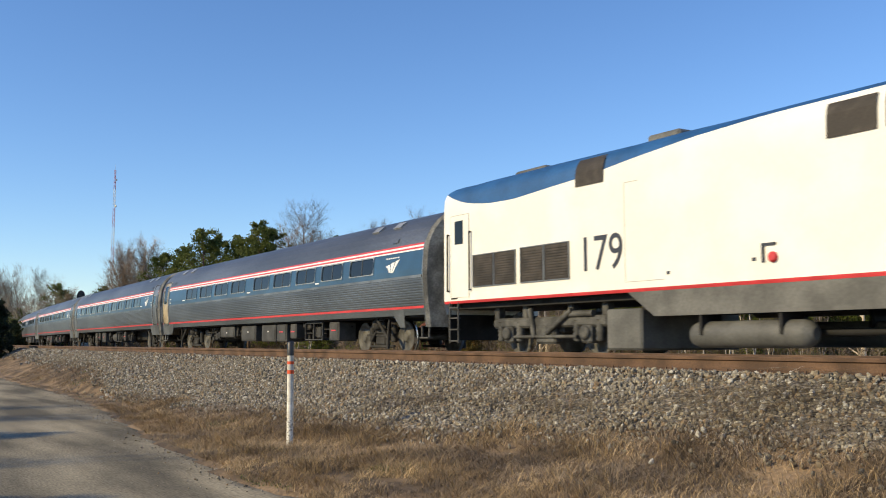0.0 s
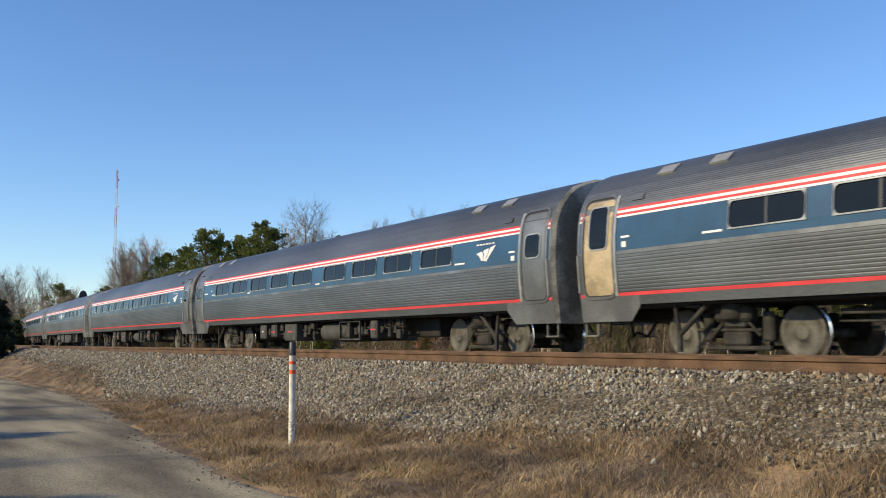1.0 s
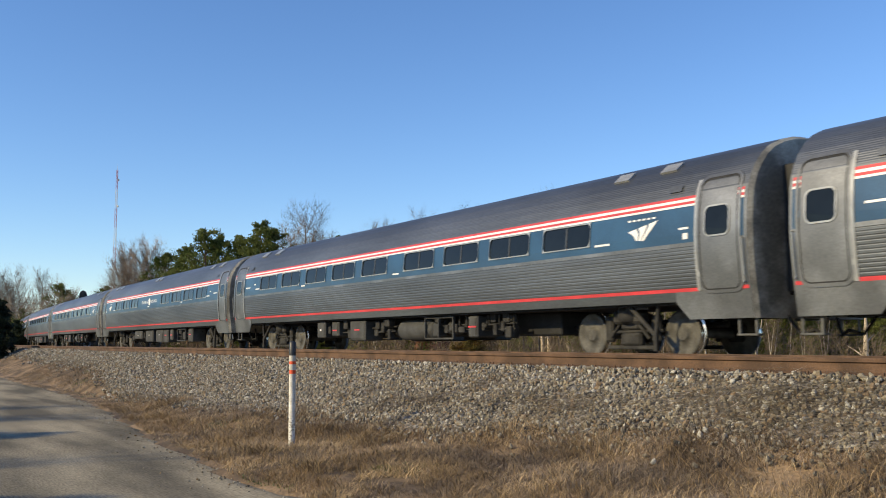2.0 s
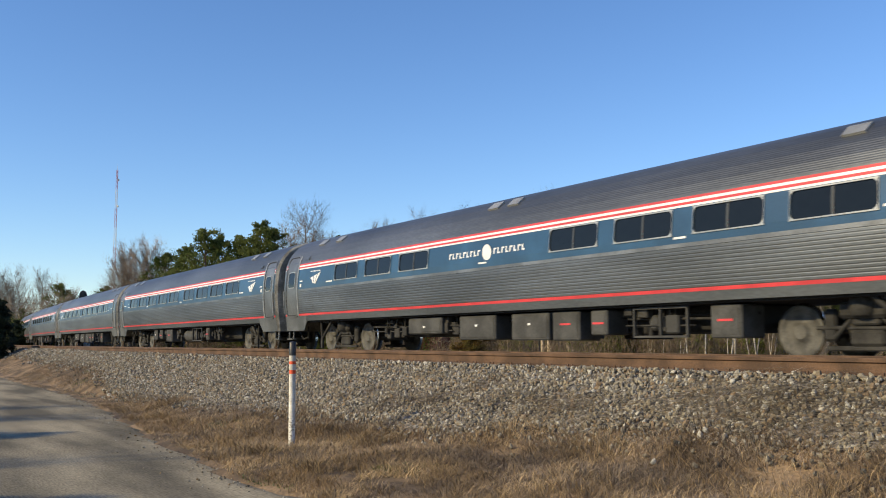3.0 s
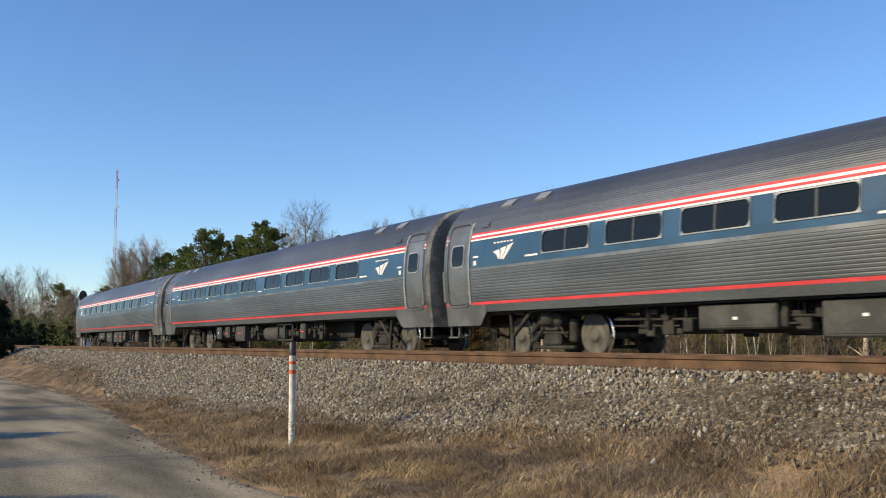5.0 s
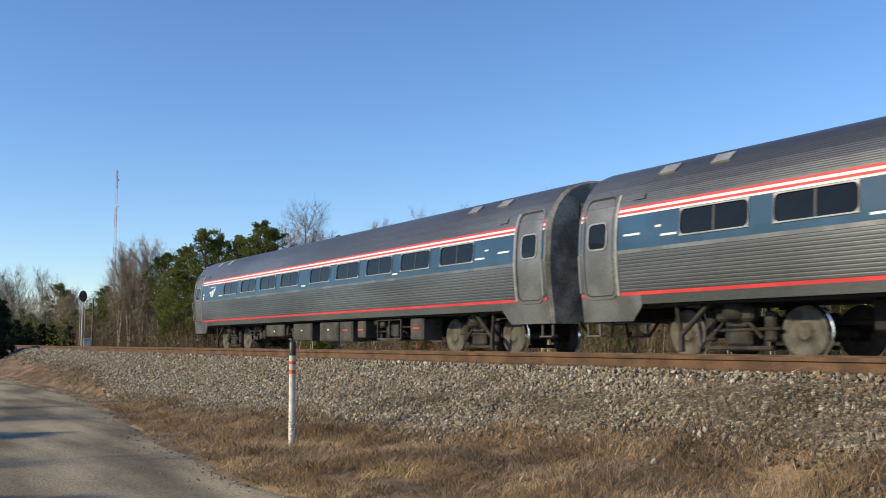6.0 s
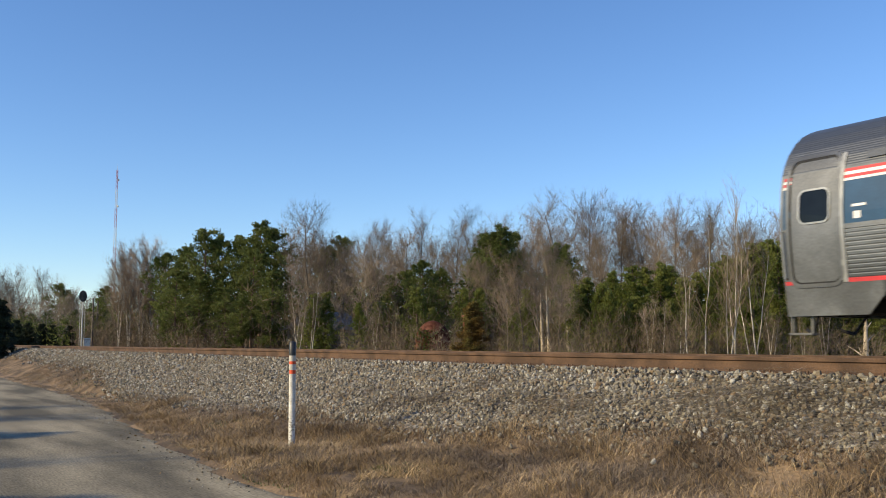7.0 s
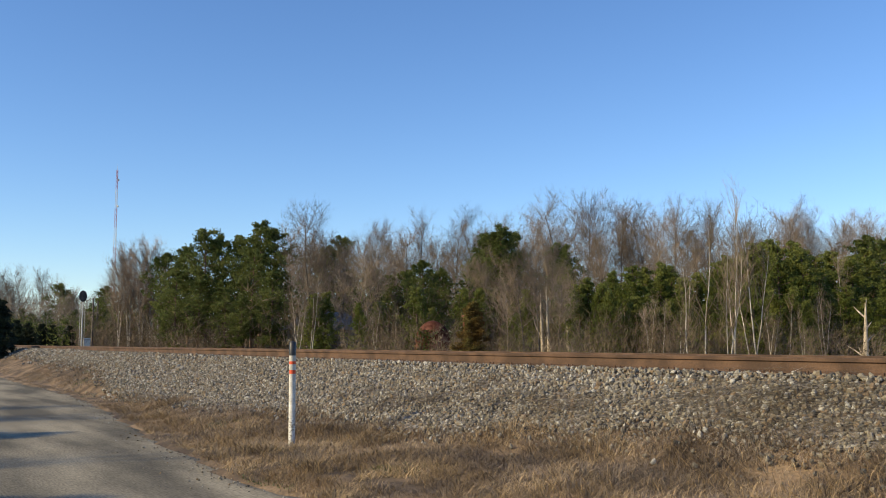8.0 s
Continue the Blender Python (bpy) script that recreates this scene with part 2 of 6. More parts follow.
def railway(name, q, top, label):
    t = thing(name, label, "railway track", "parallel tracks")
    for side in (0.755, -0.755):
        part("rail", sweep_rail(q + side, top, -450, 420), RAIL, t)
    me = Build().box((-0.115, -1.3, -0.18), (0.115, 1.3, 0.0), 0.012).mesh("sleeper", SLEEPER)
    plate = Build().box((-0.09, -0.17, 0), (0.09, 0.17, 0.018), 0.004)
    for y in (-0.12, 0.12):
        for x in (-0.05, 0.05):
            plate.box((x - 0.012, y - 0.012, 0.018), (x + 0.012, y + 0.012, 0.05), 0.004)
    plate = plate.mesh("tie_plate", RAIL)
    rng = random.Random(4)
    s = -110.0
    while s < 30:
        x, y, a = track_at(s, q)
        same_part("sleeper", me, t, pose(x, y, top - 0.204, 0, 0, math.degrees(a) + rng.uniform(-1, 1)))
        if q > 1 and s > -45 and s < 8:
            x, y, a = track_at(s, q + 0.755)
            same_part("tie_plate", plate, t, pose(x, y, top - 0.203, 0, 0, math.degrees(a)))
        s += 0.52
    return t


railway("railway_track", 0.0, 0.0, "rust-brown railway track on timber sleepers in ballast")
railway("railway_track", NEAR, NEAR_Z, "rust-brown railway track on ballast beside the road")


# ---- coach ----
def shell_y(z):
    """Half width of a coach at height z."""
    prof = ((0.68, 1.465), (1.02, 1.505), (1.2, 1.53), (1.5, 1.565), (1.9, 1.595), (2.3, 1.595), (2.75, 1.55), (2.95, 1.51),
            (3.15, 1.43), (3.35, 1.31), (3.55, 1.13), (3.7, 0.93), (3.83, 0.62), (3.91, 0.3), (3.93, 0.0))
    for (z0, y0), (z1, y1) in zip(prof, prof[1:]):
        if z <= z1:
            t = max(0.0, (z - z0) / (z1 - z0))
            return y0 + (y1 - y0) * t
    return 0.0


HALF = PITCH / 2
BODY0, BODY1 = -HALF + 0.42, HALF - 0.42
WINDOWS = [4.40, 6.45, 8.48, 10.53, 13.05, 15.08, 17.12, 19.18, 21.24]
WIN_W, WIN_Z0, WIN_Z1 = 1.53, 2.24, 2.70


def band(b, x0, x1, zs, side, out=0.0):
    """Strip of the shell between x0 and x1 through the heights zs."""
    vs = [(x, side * (shell_y(z) + out), z) for x in (x0, x1) for z in zs]
    n = len(zs)
    fs = [(i, n + i, n + i + 1, i + 1) for i in range(n - 1)]
    if side > 0:
        fs = [tuple(reversed(f)) for f in fs]
    b.add(vs, fs, True)


def fluted(b, x0, x1, z0, z1, side, pitch, depth):
    """Horizontal fluting pressed into the shell."""
    n = max(2, round((z1 - z0) / pitch))
    vs = []
    rows = []
    for i in range(n):
        for t, d in ((0.0, 0.0), (0.2, depth), (0.72, depth), (0.9, 0.0)):
            z = z0 + (z1 - z0) * (i + t) / n
            rows.append((z, d))
    rows.append((z1, 0.0))
    for x in (x0, x1):
        for z, d in rows:
            vs.append((x, side * (shell_y(z) + d), z))
    m = len(rows)
    fs = [(i, m + i, m + i + 1, i + 1) for i in range(m - 1)]
    if side > 0:
        fs = [tuple(reversed(f)) for f in fs]
    b.add(vs, fs)


def roof_shell(b, x0, x1):
    """Ribbed roof from eaves to eaves over the crown."""
    a0, a1 = 2.97, 3.70
    rows = []
    n = 18
    for i in range(n):
        for t, d in ((0.0, 0.0), (0.2, 0.0022), (0.7, 0.0022), (0.9, 0.0)):
            z = a0 + (a1 - a0) * (i + t) / n
            rows.append((shell_y(z) + d, z + d * 0.5))
    for y in (0.93, 0.75, 0.55, 0.3, 0.0):
        z = 3.70 + 0.23 * (1 - (y / 0.93) ** 2)
        rows.append((y, z))
    rows = [(-y, z) for y, z in rows] + [(y, z) for y, z in reversed(rows[:-1])]
    m = len(rows)
    vs = [(x, y, z) for x in (x0, x1) for y, z in rows]
    b.add(vs, [(i, m + i, m + i + 1, i + 1) for i in range(m - 1)], True)


def end_wall(b, x, facing):
    zs = [0.70, 1.02, 1.5, 1.9, 2.3, 2.75, 2.95, 3.15, 3.35, 3.55, 3.7, 3.83, 3.91, 3.93]
    ring = [(-shell_y(z), z) for z in zs] + [(shell_y(z), z) for z in reversed(zs[:-1])]
    dx = 0.05 * facing
    vs = [(x, y, z) for y, z in ring] + [(x + dx, y * 0.94, 0.70 + (z - 0.70) * 0.985) for y, z in ring]
    n = len(ring)
    fs = [(i, (i + 1) % n, n + (i + 1) % n, n + i) for i in range(n)] + [tuple(range(n, 2 * n))]
    if facing > 0:
        fs = [tuple(reversed(f)) for f in fs]
    b.add(vs, fs)


def decal(b, x0, x1, z0, z1, side, out=0.004, slant=0.0):
    zs = [z0 + (z1 - z0) * i / 3 for i in range(4)]
    vs = []
    for x in (x0, x1):
        for z in zs:
            vs.append((x + slant * (z - z0) * side, side * (shell_y(z) + out), z))
    fs = [(i, 4 + i, 5 + i, i + 1) for i in range(3)]
    if side > 0:
        fs = [tuple(reversed(f)) for f in fs]
    b.add(vs, fs)


def round_rect(x0, x1, z0, z1, r):
    """Outline of a rectangle with round corners, (x, z), with points down its long sides."""
    out = []
    for cx, cz, a0 in ((x1 - r, z0 + r, -90), (x1 - r, z1 - r, 0), (x0 + r, z1 - r, 90), (x0 + r, z0 + r, 180)):
        out += [(cx + r * math.cos(radians(a0 + k * 22.5)), cz + r * math.sin(radians(a0 + k * 22.5))) for k in range(5)]
        if a0 == -90:
            out += [(x1, z0 + r + (z1 - z0 - 2 * r) * k / 6) for k in range(1, 6)]
        if a0 == 90:
            out += [(x0, z1 - r - (z1 - z0 - 2 * r) * k / 6) for k in range(1, 6)]
    return out


def shell_ring(b, x0, x1, z0, z1, r, w, side, out):
    """Raised frame of width w round a round-cornered opening in the shell."""
    inn, outer = round_rect(x0, x1, z0, z1, r), round_rect(x0 - w, x1 + w, z0 - w, z1 + w, r + w)
    n = len(inn)
    vs = []
    for path, o in ((inn, -0.01), (inn, out), (outer, out), (outer, -0.01)):
        vs += [(x, side * (shell_y(z) + o), z) for x, z in path]
    fs = [(k * n + i, k * n + (i + 1) % n, (k + 1) * n + (i + 1) % n, (k + 1) * n + i) for k in range(3) for i in range(n)]
    b.add(vs, fs if side > 0 else [tuple(reversed(f)) for f in fs])


def shell_panel(b, x0, x1, z0, z1, r, side, out):
    """Round-cornered panel that follows the shell."""
    path = round_rect(x0, x1, z0, z1, r)
    vs = [(x, side * (shell_y(z) + out), z) for x, z in path]
    b.add(vs, [tuple(range(len(vs))) if side < 0 else tuple(reversed(range(len(vs))))])


def wheel_mesh():
    """Wheelset: two wheels on an axle, along y."""
    b = Build()
    for s in (-1, 1):
        prof = [(0.70, 0.10), (0.70, 0.475), (0.735, 0.485), (0.745, 0.457), (0.835, 0.450), (0.84, 0.385), (0.805, 0.36), (0.80, 0.19), (0.83, 0.15), (0.86, 0.12)]
        b.lathe((0, 0, 0), (0, s, 0), prof, 28)
    b.rod((0, -0.72, 0), (0, 0.72, 0), 0.09, n=10)
    return b.mesh("wheel_pair", WHEEL)


def tread_mesh(s):
    b = Build()
    if True:
        n = 36
        vs = []
        for r, y in ((0.4585, 0.744), (0.4535, 0.832)):
            vs += [(r * math.cos(2 * math.pi * i / n), s * y, r * math.sin(2 * math.pi * i / n)) for i in range(n)]
        fs = [(i, (i + 1) % n, n + (i + 1) % n, n + i) for i in range(n)]
        b.add(vs, fs, True)
        vs = []
        for r, y in ((0.487, 0.736), (0.459, 0.746)):
            vs += [(r * math.cos(2 * math.pi * i / n), s * y, r * math.sin(2 * math.pi * i / n)) for i in range(n)]
        b.add(vs, fs, True)
    return b.mesh("tread", TREAD)


WHEEL_PAIR, TREADS = wheel_mesh(), (tread_mesh(-1), tread_mesh(1))


def wheelset(parent, x, scale=1.0):
    w = same_part("wheelset", WHEEL_PAIR, parent, pose(x, 0, 0.457 * scale) @ Matrix.Diagonal((scale, 1, scale, 1)), "dusty brown disc wheels on an axle")
    for tm in TREADS:
        same_part("tread", tm, w, Matrix(), "polished steel wheel tread")
    return w


def truck_frame(b):
    """Inside-bearing passenger truck about x = 0."""
    for s in (-1, 1):
        b.box((-1.55, s * 0.58 - 0.09, 0.42), (1.55, s * 0.58 + 0.09, 0.62), 0.03)
        b.box((-0.42, s * 0.95 - 0.13, 0.66), (0.42, s * 0.95 + 0.13, 0.93), 0.05)
        b.lathe((-0.0, s * 0.98, 0.70), (0, 0, 1), [(0, 0.2), (0.05, 0.24), (0.24, 0.24), (0.30, 0.2)], 14)
        b.rod((-0.9, s * 0.93, 0.52), (0.55, s * 0.93, 0.50), 0.035)
        b.box((-0.30, s * 0.9 - 0.09, 0.22), (0.30, s * 0.9 + 0.09, 0.48), 0.05)
        b.box((0.55, s * 0.88 - 0.07, 0.30), (0.78, s * 0.88 + 0.07, 0.82), 0.04)
        b.box((-0.78, s * 0.88 - 0.07, 0.30), (-0.55, s * 0.88 + 0.07, 0.82), 0.04)
        b.rod((-0.55, s * 0.97, 0.36), (-0.15, s * 0.97, 0.75), 0.04)
        b.rod((0.2, s * 0.97, 0.75), (0.55, s * 0.97, 0.40), 0.03)
        for x in (-1.295, 1.295):
            b.box((x - 0.16, s * 0.64 - 0.1, 0.30), (x + 0.16, s * 0.64 + 0.1, 0.60), 0.04)
        b.box((-0.72, s * 0.90 - 0.05, 0.15), (0.72, s * 0.90 + 0.05, 0.23), 0.02)
    b.box((-0.25, -1.0, 0.55), (0.25, 1.0, 0.75), 0.03)


def vee_strut(b, x, dirn, s):
    """Triangular yaw bracket between body and truck."""
    if True:
        y = s * 1.28
        b.rod((x, y, 1.03), (x + dirn * 0.10, y, 0.42), 0.045, n=6)
        b.rod((x + dirn * 0.85, y, 1.03), (x + dirn * 0.10, y, 0.42), 0.05, n=6)
        b.rod((x + dirn * 0.28, y, 0.95), (x + dirn * 0.62, y, 0.95), 0.035, n=6)
        b.box((min(x + dirn * 0.05, x + dirn * 0.15), y - 0.04, 0.12), (max(x + dirn * 0.05, x + dirn * 0.15), y + 0.04, 0.45), 0.01)


def emblem(car, x, z, side):
    """Three white bands that fan up from one tip and sweep to one side."""
    d = -side
    b = Build()

    def edge(top, foot, t):
        mx, mz = foot[0] * 0.35 + top[0] * 0.55 + 0.07, top[1] * 0.72
        return (foot[0] * (1 - t) ** 2 + 2 * t * (1 - t) * mx + t * t * top[0], foot[1] * (1 - t) ** 2 + 2 * t * (1 - t) * mz + t * t * top[1])

    for k in range(3):
        a0, a1 = (-0.40, 0.20), (0.46, 0.37)
        u0, u1 = k / 3 + 0.035, (k + 1) / 3 - 0.035
        tops = [(a0[0] + (a1[0] - a0[0]) * u, a0[1] + (a1[1] - a0[1]) * u) for u in (u0, u1)]
        feet = [(-0.16 + 0.24 * u, 0.03 * (1 - u)) for u in (u0, u1)]
        vs = []
        for i in range(8):
            for m in (0, 1):
                px, pz = edge(tops[m], feet[m], i / 7)
                vs.append((x + d * px, side * (shell_y(z + pz) + 0.005), z + pz))
        b.add(vs, [(2 * i, 2 * i + 1, 2 * i + 3, 2 * i + 2) for i in range(7)])
    part("emblem", b, WHITE, car, "white emblem of three swept bands")
    b = Build()
    for i in range(6):
        xa = x - 0.36 + i * 0.13
        decal(b, xa, xa + 0.085, z + 0.40, z + 0.435, side)
    part("lettering", b, WHITE, car, "small white unreadable marking")


def build_coach(cafe=False, front_mark=False, front_door=True, spare=0):
    label = "stainless steel fluted passenger coach with blue window band"
    if cafe:
        label = "stainless steel cafe coach with white lettering on blue band"
    car = thing("passenger_coach", label, "train coach", "coaches of the train")
    rear = -HALF
    door0, door1 = 0.60, 1.46
    inner0, inner1 = rear + 1.58, (HALF - 1.58 if front_door else HALF - 0.47)
    wins = [rear + w for w in WINDOWS if not (cafe and w in (10.53, 13.05))]
    # side walls
    b = Build()
    for side in (-1, 1):
        band(b, inner0, inner1, [1.02, 1.08, 1.195], side)
        fluted(b, inner0, inner1, 1.26, 2.00, side, 0.066, 0.0032)
    part("lower_side", b, STEEL, car, "horizontally fluted stainless steel")
    b = Build()
    for side in (-1, 1):
        band(b, inner0, inner1, [2.00, 2.035, 2.075], side, 0.016)
        for x0, x1, in ((BODY0, inner0), (inner1, BODY1)):
            zs = [0.70, 1.0, 1.2, 1.5, 1.9, 2.2, 2.5, 2.75, 2.97]
            band(b, x0, x1, zs, side, 0.004)
        for x0, x1, k in ((BODY0, rear + 2.13, 1), (HALF - 2.13, BODY1, -1)):
            # skirt that runs on past the door and slopes up to the sill
            a, c = (x1 - 0.56, x1) if k > 0 else (x0 + 0.56, x0)
            for out in (0.004, -0.03):
                vs = []
                for u, low in ((0.0, 0.70), (0.5, 0.70), (1.0, 0.99)):
                    vs += [(a + (c - a) * u, side * (shell_y(z) + out), z) for z in (low, low + (1.195 - low) * 0.3, low + (1.195 - low) * 0.65, 1.195)]
                b.add(vs, [(i * 4 + m, (i + 1) * 4 + m, (i + 1) * 4 + m + 1, i * 4 + m + 1) for i in range(2) for m in range(3)])
    part("vestibule_side", b, STEEL_SMOOTH, car, "smooth brushed stainless steel")
    b = Build()
    roof_shell(b, BODY0, BODY1)
    part("roof", b, ROOF_STEEL, car, "ribbed dull stainless steel roof")
    b = Build()
    end_wall(b, BODY0, -1)
    part("end_wall", b, END_STEEL, car, "dark grimy end wall")
    b = Build()
    end_wall(b, BODY1, 1)
    part("end_wall", b, END_STEEL, car, "dark grimy end wall")
    # blue band, cut by the windows
    for side in (-1, 1):
        b = Build()
        zlow, zhigh = [2.075, 2.14, WIN_Z0], [WIN_Z1, 2.735]
        mid = [WIN_Z0, 2.4, 2.55, WIN_Z1]
        band(b, inner0, inner1, zlow, side)
        band(b, inner0, inner1, zhigh, side)
        x = inner0
        for w in wins + [inner1]:
            if w > x:
                band(b, x, w, mid, side)
            x = w + WIN_W
        part("blue_band", b, BLUE, car, "dark blue painted window band")
    for side in (-1, 1):
        for z0, z1, mt, nm in ((1.195, 1.26, RED, "red_stripe"), (2.735, 2.775, WHITE, "white_stripe"), (2.775, 2.825, RED, "red_stripe"),
                               (2.825, 2.875, WHITE, "white_stripe"), (2.875, 2.925, RED, "red_stripe"), (2.925, 2.972, ROOF_STEEL, "eave_trim")):
            b = Build()
            band(b, inner0, inner1, [z0, (z0 + z1) / 2, z1], side, 0.003)
            part(nm, b, mt, car)
        if True:
            for x0, x1 in [(BODY0 + 0.06, BODY0 + 0.20)] + ([(BODY1 - 0.20, BODY1 - 0.06)] if front_door else []):
                b = Build()
                for z0 in (2.775, 2.875):
                    decal(b, x0, x1, z0, z0 + 0.05, side, 0.009)
                part("red_stripe", b, RED, car)
                b = Build()
                for z0 in (2.735, 2.825):
                    decal(b, x0, x1, z0, z0 + 0.045, side, 0.008)
                part("white_stripe", b, WHITE, car)
                b = Build()
                decal(b, x0, x1, 2.09, 2.73, side, 0.008)
                part("blue_band", b, BLUE, car)
    # windows
    for side in (-1, 1):
        y = shell_y(2.47)
        fr = Build()
        t = 0.024
        for x0, z0, x1, z1 in ((-t, WIN_Z0 - t, WIN_W + t, WIN_Z0), (-t, WIN_Z1, WIN_W + t, WIN_Z1 + t), (-t, WIN_Z0, 0.0, WIN_Z1), (WIN_W, WIN_Z0, WIN_W + t, WIN_Z1)):
            n = 5
            for i in range(n if x1 - x0 < 0.3 else 1):
                m = n if x1 - x0 < 0.3 else 1
                za, zb = z0 + (z1 - z0) * i / m, z0 + (z1 - z0) * (i + 1) / m
                o = 0.018
                ys = [side * (shell_y(za) + o), side * (shell_y(zb) + o), side * (shell_y(zb) - 0.05), side * (shell_y(za) - 0.05)]
                vs = [(x + (0.016 if x == x0 else -0.016) * (k < 2) * (x1 - x0 < 0.3), ys[k], (za, zb, zb, za)[k]) for x in (x0, x1) for k in range(4)]
                fr.add(vs, [(0, 1, 2, 3), (7, 6, 5, 4), (0, 4, 5, 1), (1, 5, 6, 2), (2, 6, 7, 3), (3, 7, 4, 0)])
        for cx, cz, sx, sz in ((0, WIN_Z0, 1, 1), (WIN_W, WIN_Z0, -1, 1), (0, WIN_Z1, 1, -1), (WIN_W, WIN_Z1, -1, -1)):
            r = 0.10
            poly = [(cx, cz)] + [(cx + sx * r * (1 - math.sin(a)), cz + sz * r * (1 - math.cos(a))) for a in (0, 0.4, 0.8, 1.2, math.pi / 2)]
            vs = [(px, side * (shell_y(pz) + 0.016), pz) for px, pz in poly]
            fr.add(vs, [tuple(range(len(vs))) if sx * sz * side > 0 else tuple(reversed(range(len(vs))))])
        fm = fr.mesh("window_frame", BRIGHT)
        pn = Build()
        zs = [WIN_Z0, 2.4, 2.55, WIN_Z1]
        for h0, h1 in ((0, WIN_W / 2 - 0.02), (WIN_W / 2 + 0.02, WIN_W)):
            band(pn, h0, h1, zs, side, -0.012)
        pm = pn.mesh("pane", GLASS)
        ml = Build()
        band(ml, WIN_W / 2 - 0.022, WIN_W / 2 + 0.022, zs, side, -0.004)
        ml = ml.mesh("mullion", MULLION)
        for w in wins:
            f = same_part("window_frame", fm, car, pose(w, 0, 0), "bright metal window frame")
            same_part("pane", pm, f, Matrix(), "dark tinted window glass")
            same_part("mullion", ml, f, Matrix())
    # doors
    for side in (-1, 1):
        for x0, x1 in [(rear + door0, rear + door1)] + ([(HALF - door1, HALF - door0)] if front_door else []):
            zs = [1.22, 1.5, 1.9, 2.2, 2.5, 2.8, 3.05, 3.2]
            inner = 1 if x0 < 0 else -1      # towards the middle of the coach
            b = Build()
            band(b, x0, x1, zs, side, 0.008)
            tan = not front_door
            d = part("door", b, TAN_DOOR if tan else STEEL_SMOOTH, car, "tan steel vestibule door" if tan else "plain brushed steel vestibule door")
            b = Build()
            w0, w1, wz0, wz1 = x0 + 0.20, x1 - 0.14, 2.16, 3.0 if tan else 2.66
            shell_panel(b, w0, w1, wz0, wz1, 0.10, side, 0.016)
            win = part("door_window", b, GLASS, d)
            b = Build()
            shell_ring(b, w0, w1, wz0, wz1, 0.10, 0.03, side, 0.024)
            part("window_trim", b, BRIGHT, win)
            b = Build()
            shell_ring(b, x0, x1, 1.20, 3.2, 0.14, 0.06, side, 0.022)
            part("door_frame", b, STEEL_SMOOTH, d, "raised steel door surround")
            b = Build()
            e0, e1 = (x1 + 0.035, x1 + 0.115) if inner > 0 else (x0 - 0.115, x0 - 0.035)
            band(b, e0, e1, [1.2, 1.5, 1.9, 2.2, 2.5, 2.8, 3.05, 3.20], side, 0.02)
            for e in (e0, e1):
                for z0, z1 in zip((1.2, 1.5, 1.9, 2.3, 2.75), (1.5, 1.9, 2.3, 2.75, 3.20)):
                    b.add([(e, side * (shell_y(z) + o), z) for z in (z0, z1) for o in (0.0, 0.02)], [(0, 1, 3, 2)])
            part("door_pillar", b, BRIGHT, car, "bright raised pillar beside the door")
            # black seal ring, set off-centre to paint the recess's shadow on one side and top
            b = Build()
            shell_ring(b, x0 + 0.032, x1 - 0.01, 1.225, 3.165, 0.13, 0.032, side, 0.012)
            part("door_seal", b, RUBBER, d)
            b = Build()
            e = (BODY0 + 0.03, BODY0 + 0.16) if inner > 0 else (BODY1 - 0.16, BODY1 - 0.03)
            decal(b, e[0], e[1], 1.195, 1.255, side, 0.009)
            part("red_stripe", b, RED, car)
            b = Build()
            e = x0 - 0.11 if inner > 0 else x1 + 0.11
            for z in (1.30, 2.05):
                b.rod((e, side * shell_y(z), z), (e, side * (shell_y(z) + 0.07), z), 0.012, n=6)
            b.rod((e, side * (shell_y(1.3) + 0.07), 1.30), (e, side * (shell_y(2.05) + 0.07), 2.05), 0.016, n=6)
            part("grab_rail", b, BRIGHT, car, "bright steel grab rail")
    # markings on the band
    marks = [(rear + 1.72, rear + 1.95, 2.32), (rear + 3.80, rear + 4.25, 2.20), (HALF - 3.15, HALF - 2.75, 2.26), (HALF - 2.2, HALF - 1.75, 2.34),
             (HALF - 2.75, HALF - 2.6, 2.44), (rear + 12.35, rear + 12.7, 2.16), (rear + 18.7, rear + 19.0, 2.16)]
    for side in (-1, 1):
        for x0, x1, z in (marks[:2] + marks[-2:] if front_mark else marks):
            b = Build()
            decal(b, x0, x1, z, z + 0.04, side)
            part("lettering", b, WHITE, car, "small white unreadable marking")
        b = Build()
        decal(b, rear + 1.74, rear + 1.86, 2.14, 2.25, side)
        part("access_sign", b, WHITE, car)
        for x in [HALF - 2.75 if front_mark else rear + 2.3]:
            emblem(car, x + 0.62, 2.20, side)
    if cafe:
        b = Build()
        for x0, n in ((rear + 11.05, 9), (rear + 12.98, 8)):
            for i in range(n):
                xa = x0 + i * 0.158
                decal(b, xa, xa + 0.045, 2.36, 2.50, -1)
                decal(b, xa + 0.045, xa + 0.11, 2.36 if i % 2 else 2.465, 2.395 if i % 2 else 2.50, -1)
        part("lettering", b, WHITE, car, "row of bold white letter shapes")
        b = Build()
        vs = [(rear + 12.71 + 0.19 * math.cos(a * math.pi / 8), -(shell_y(2.42) + 0.012), 2.42 + 0.19 * math.sin(a * math.pi / 8)) for a in range(16)]
        b.add(vs, [tuple(range(16))])
        part("roundel", b, WHITE, car, "white round mark")
    # roof vents
    vent_x = (rear + 2.35, rear + 3.65, HALF - 2.77, HALF - 4.07) if not cafe else (rear + 2.35, rear + 3.65, rear + 12.2, rear + 13.0, HALF - 2.77, HALF - 4.07)
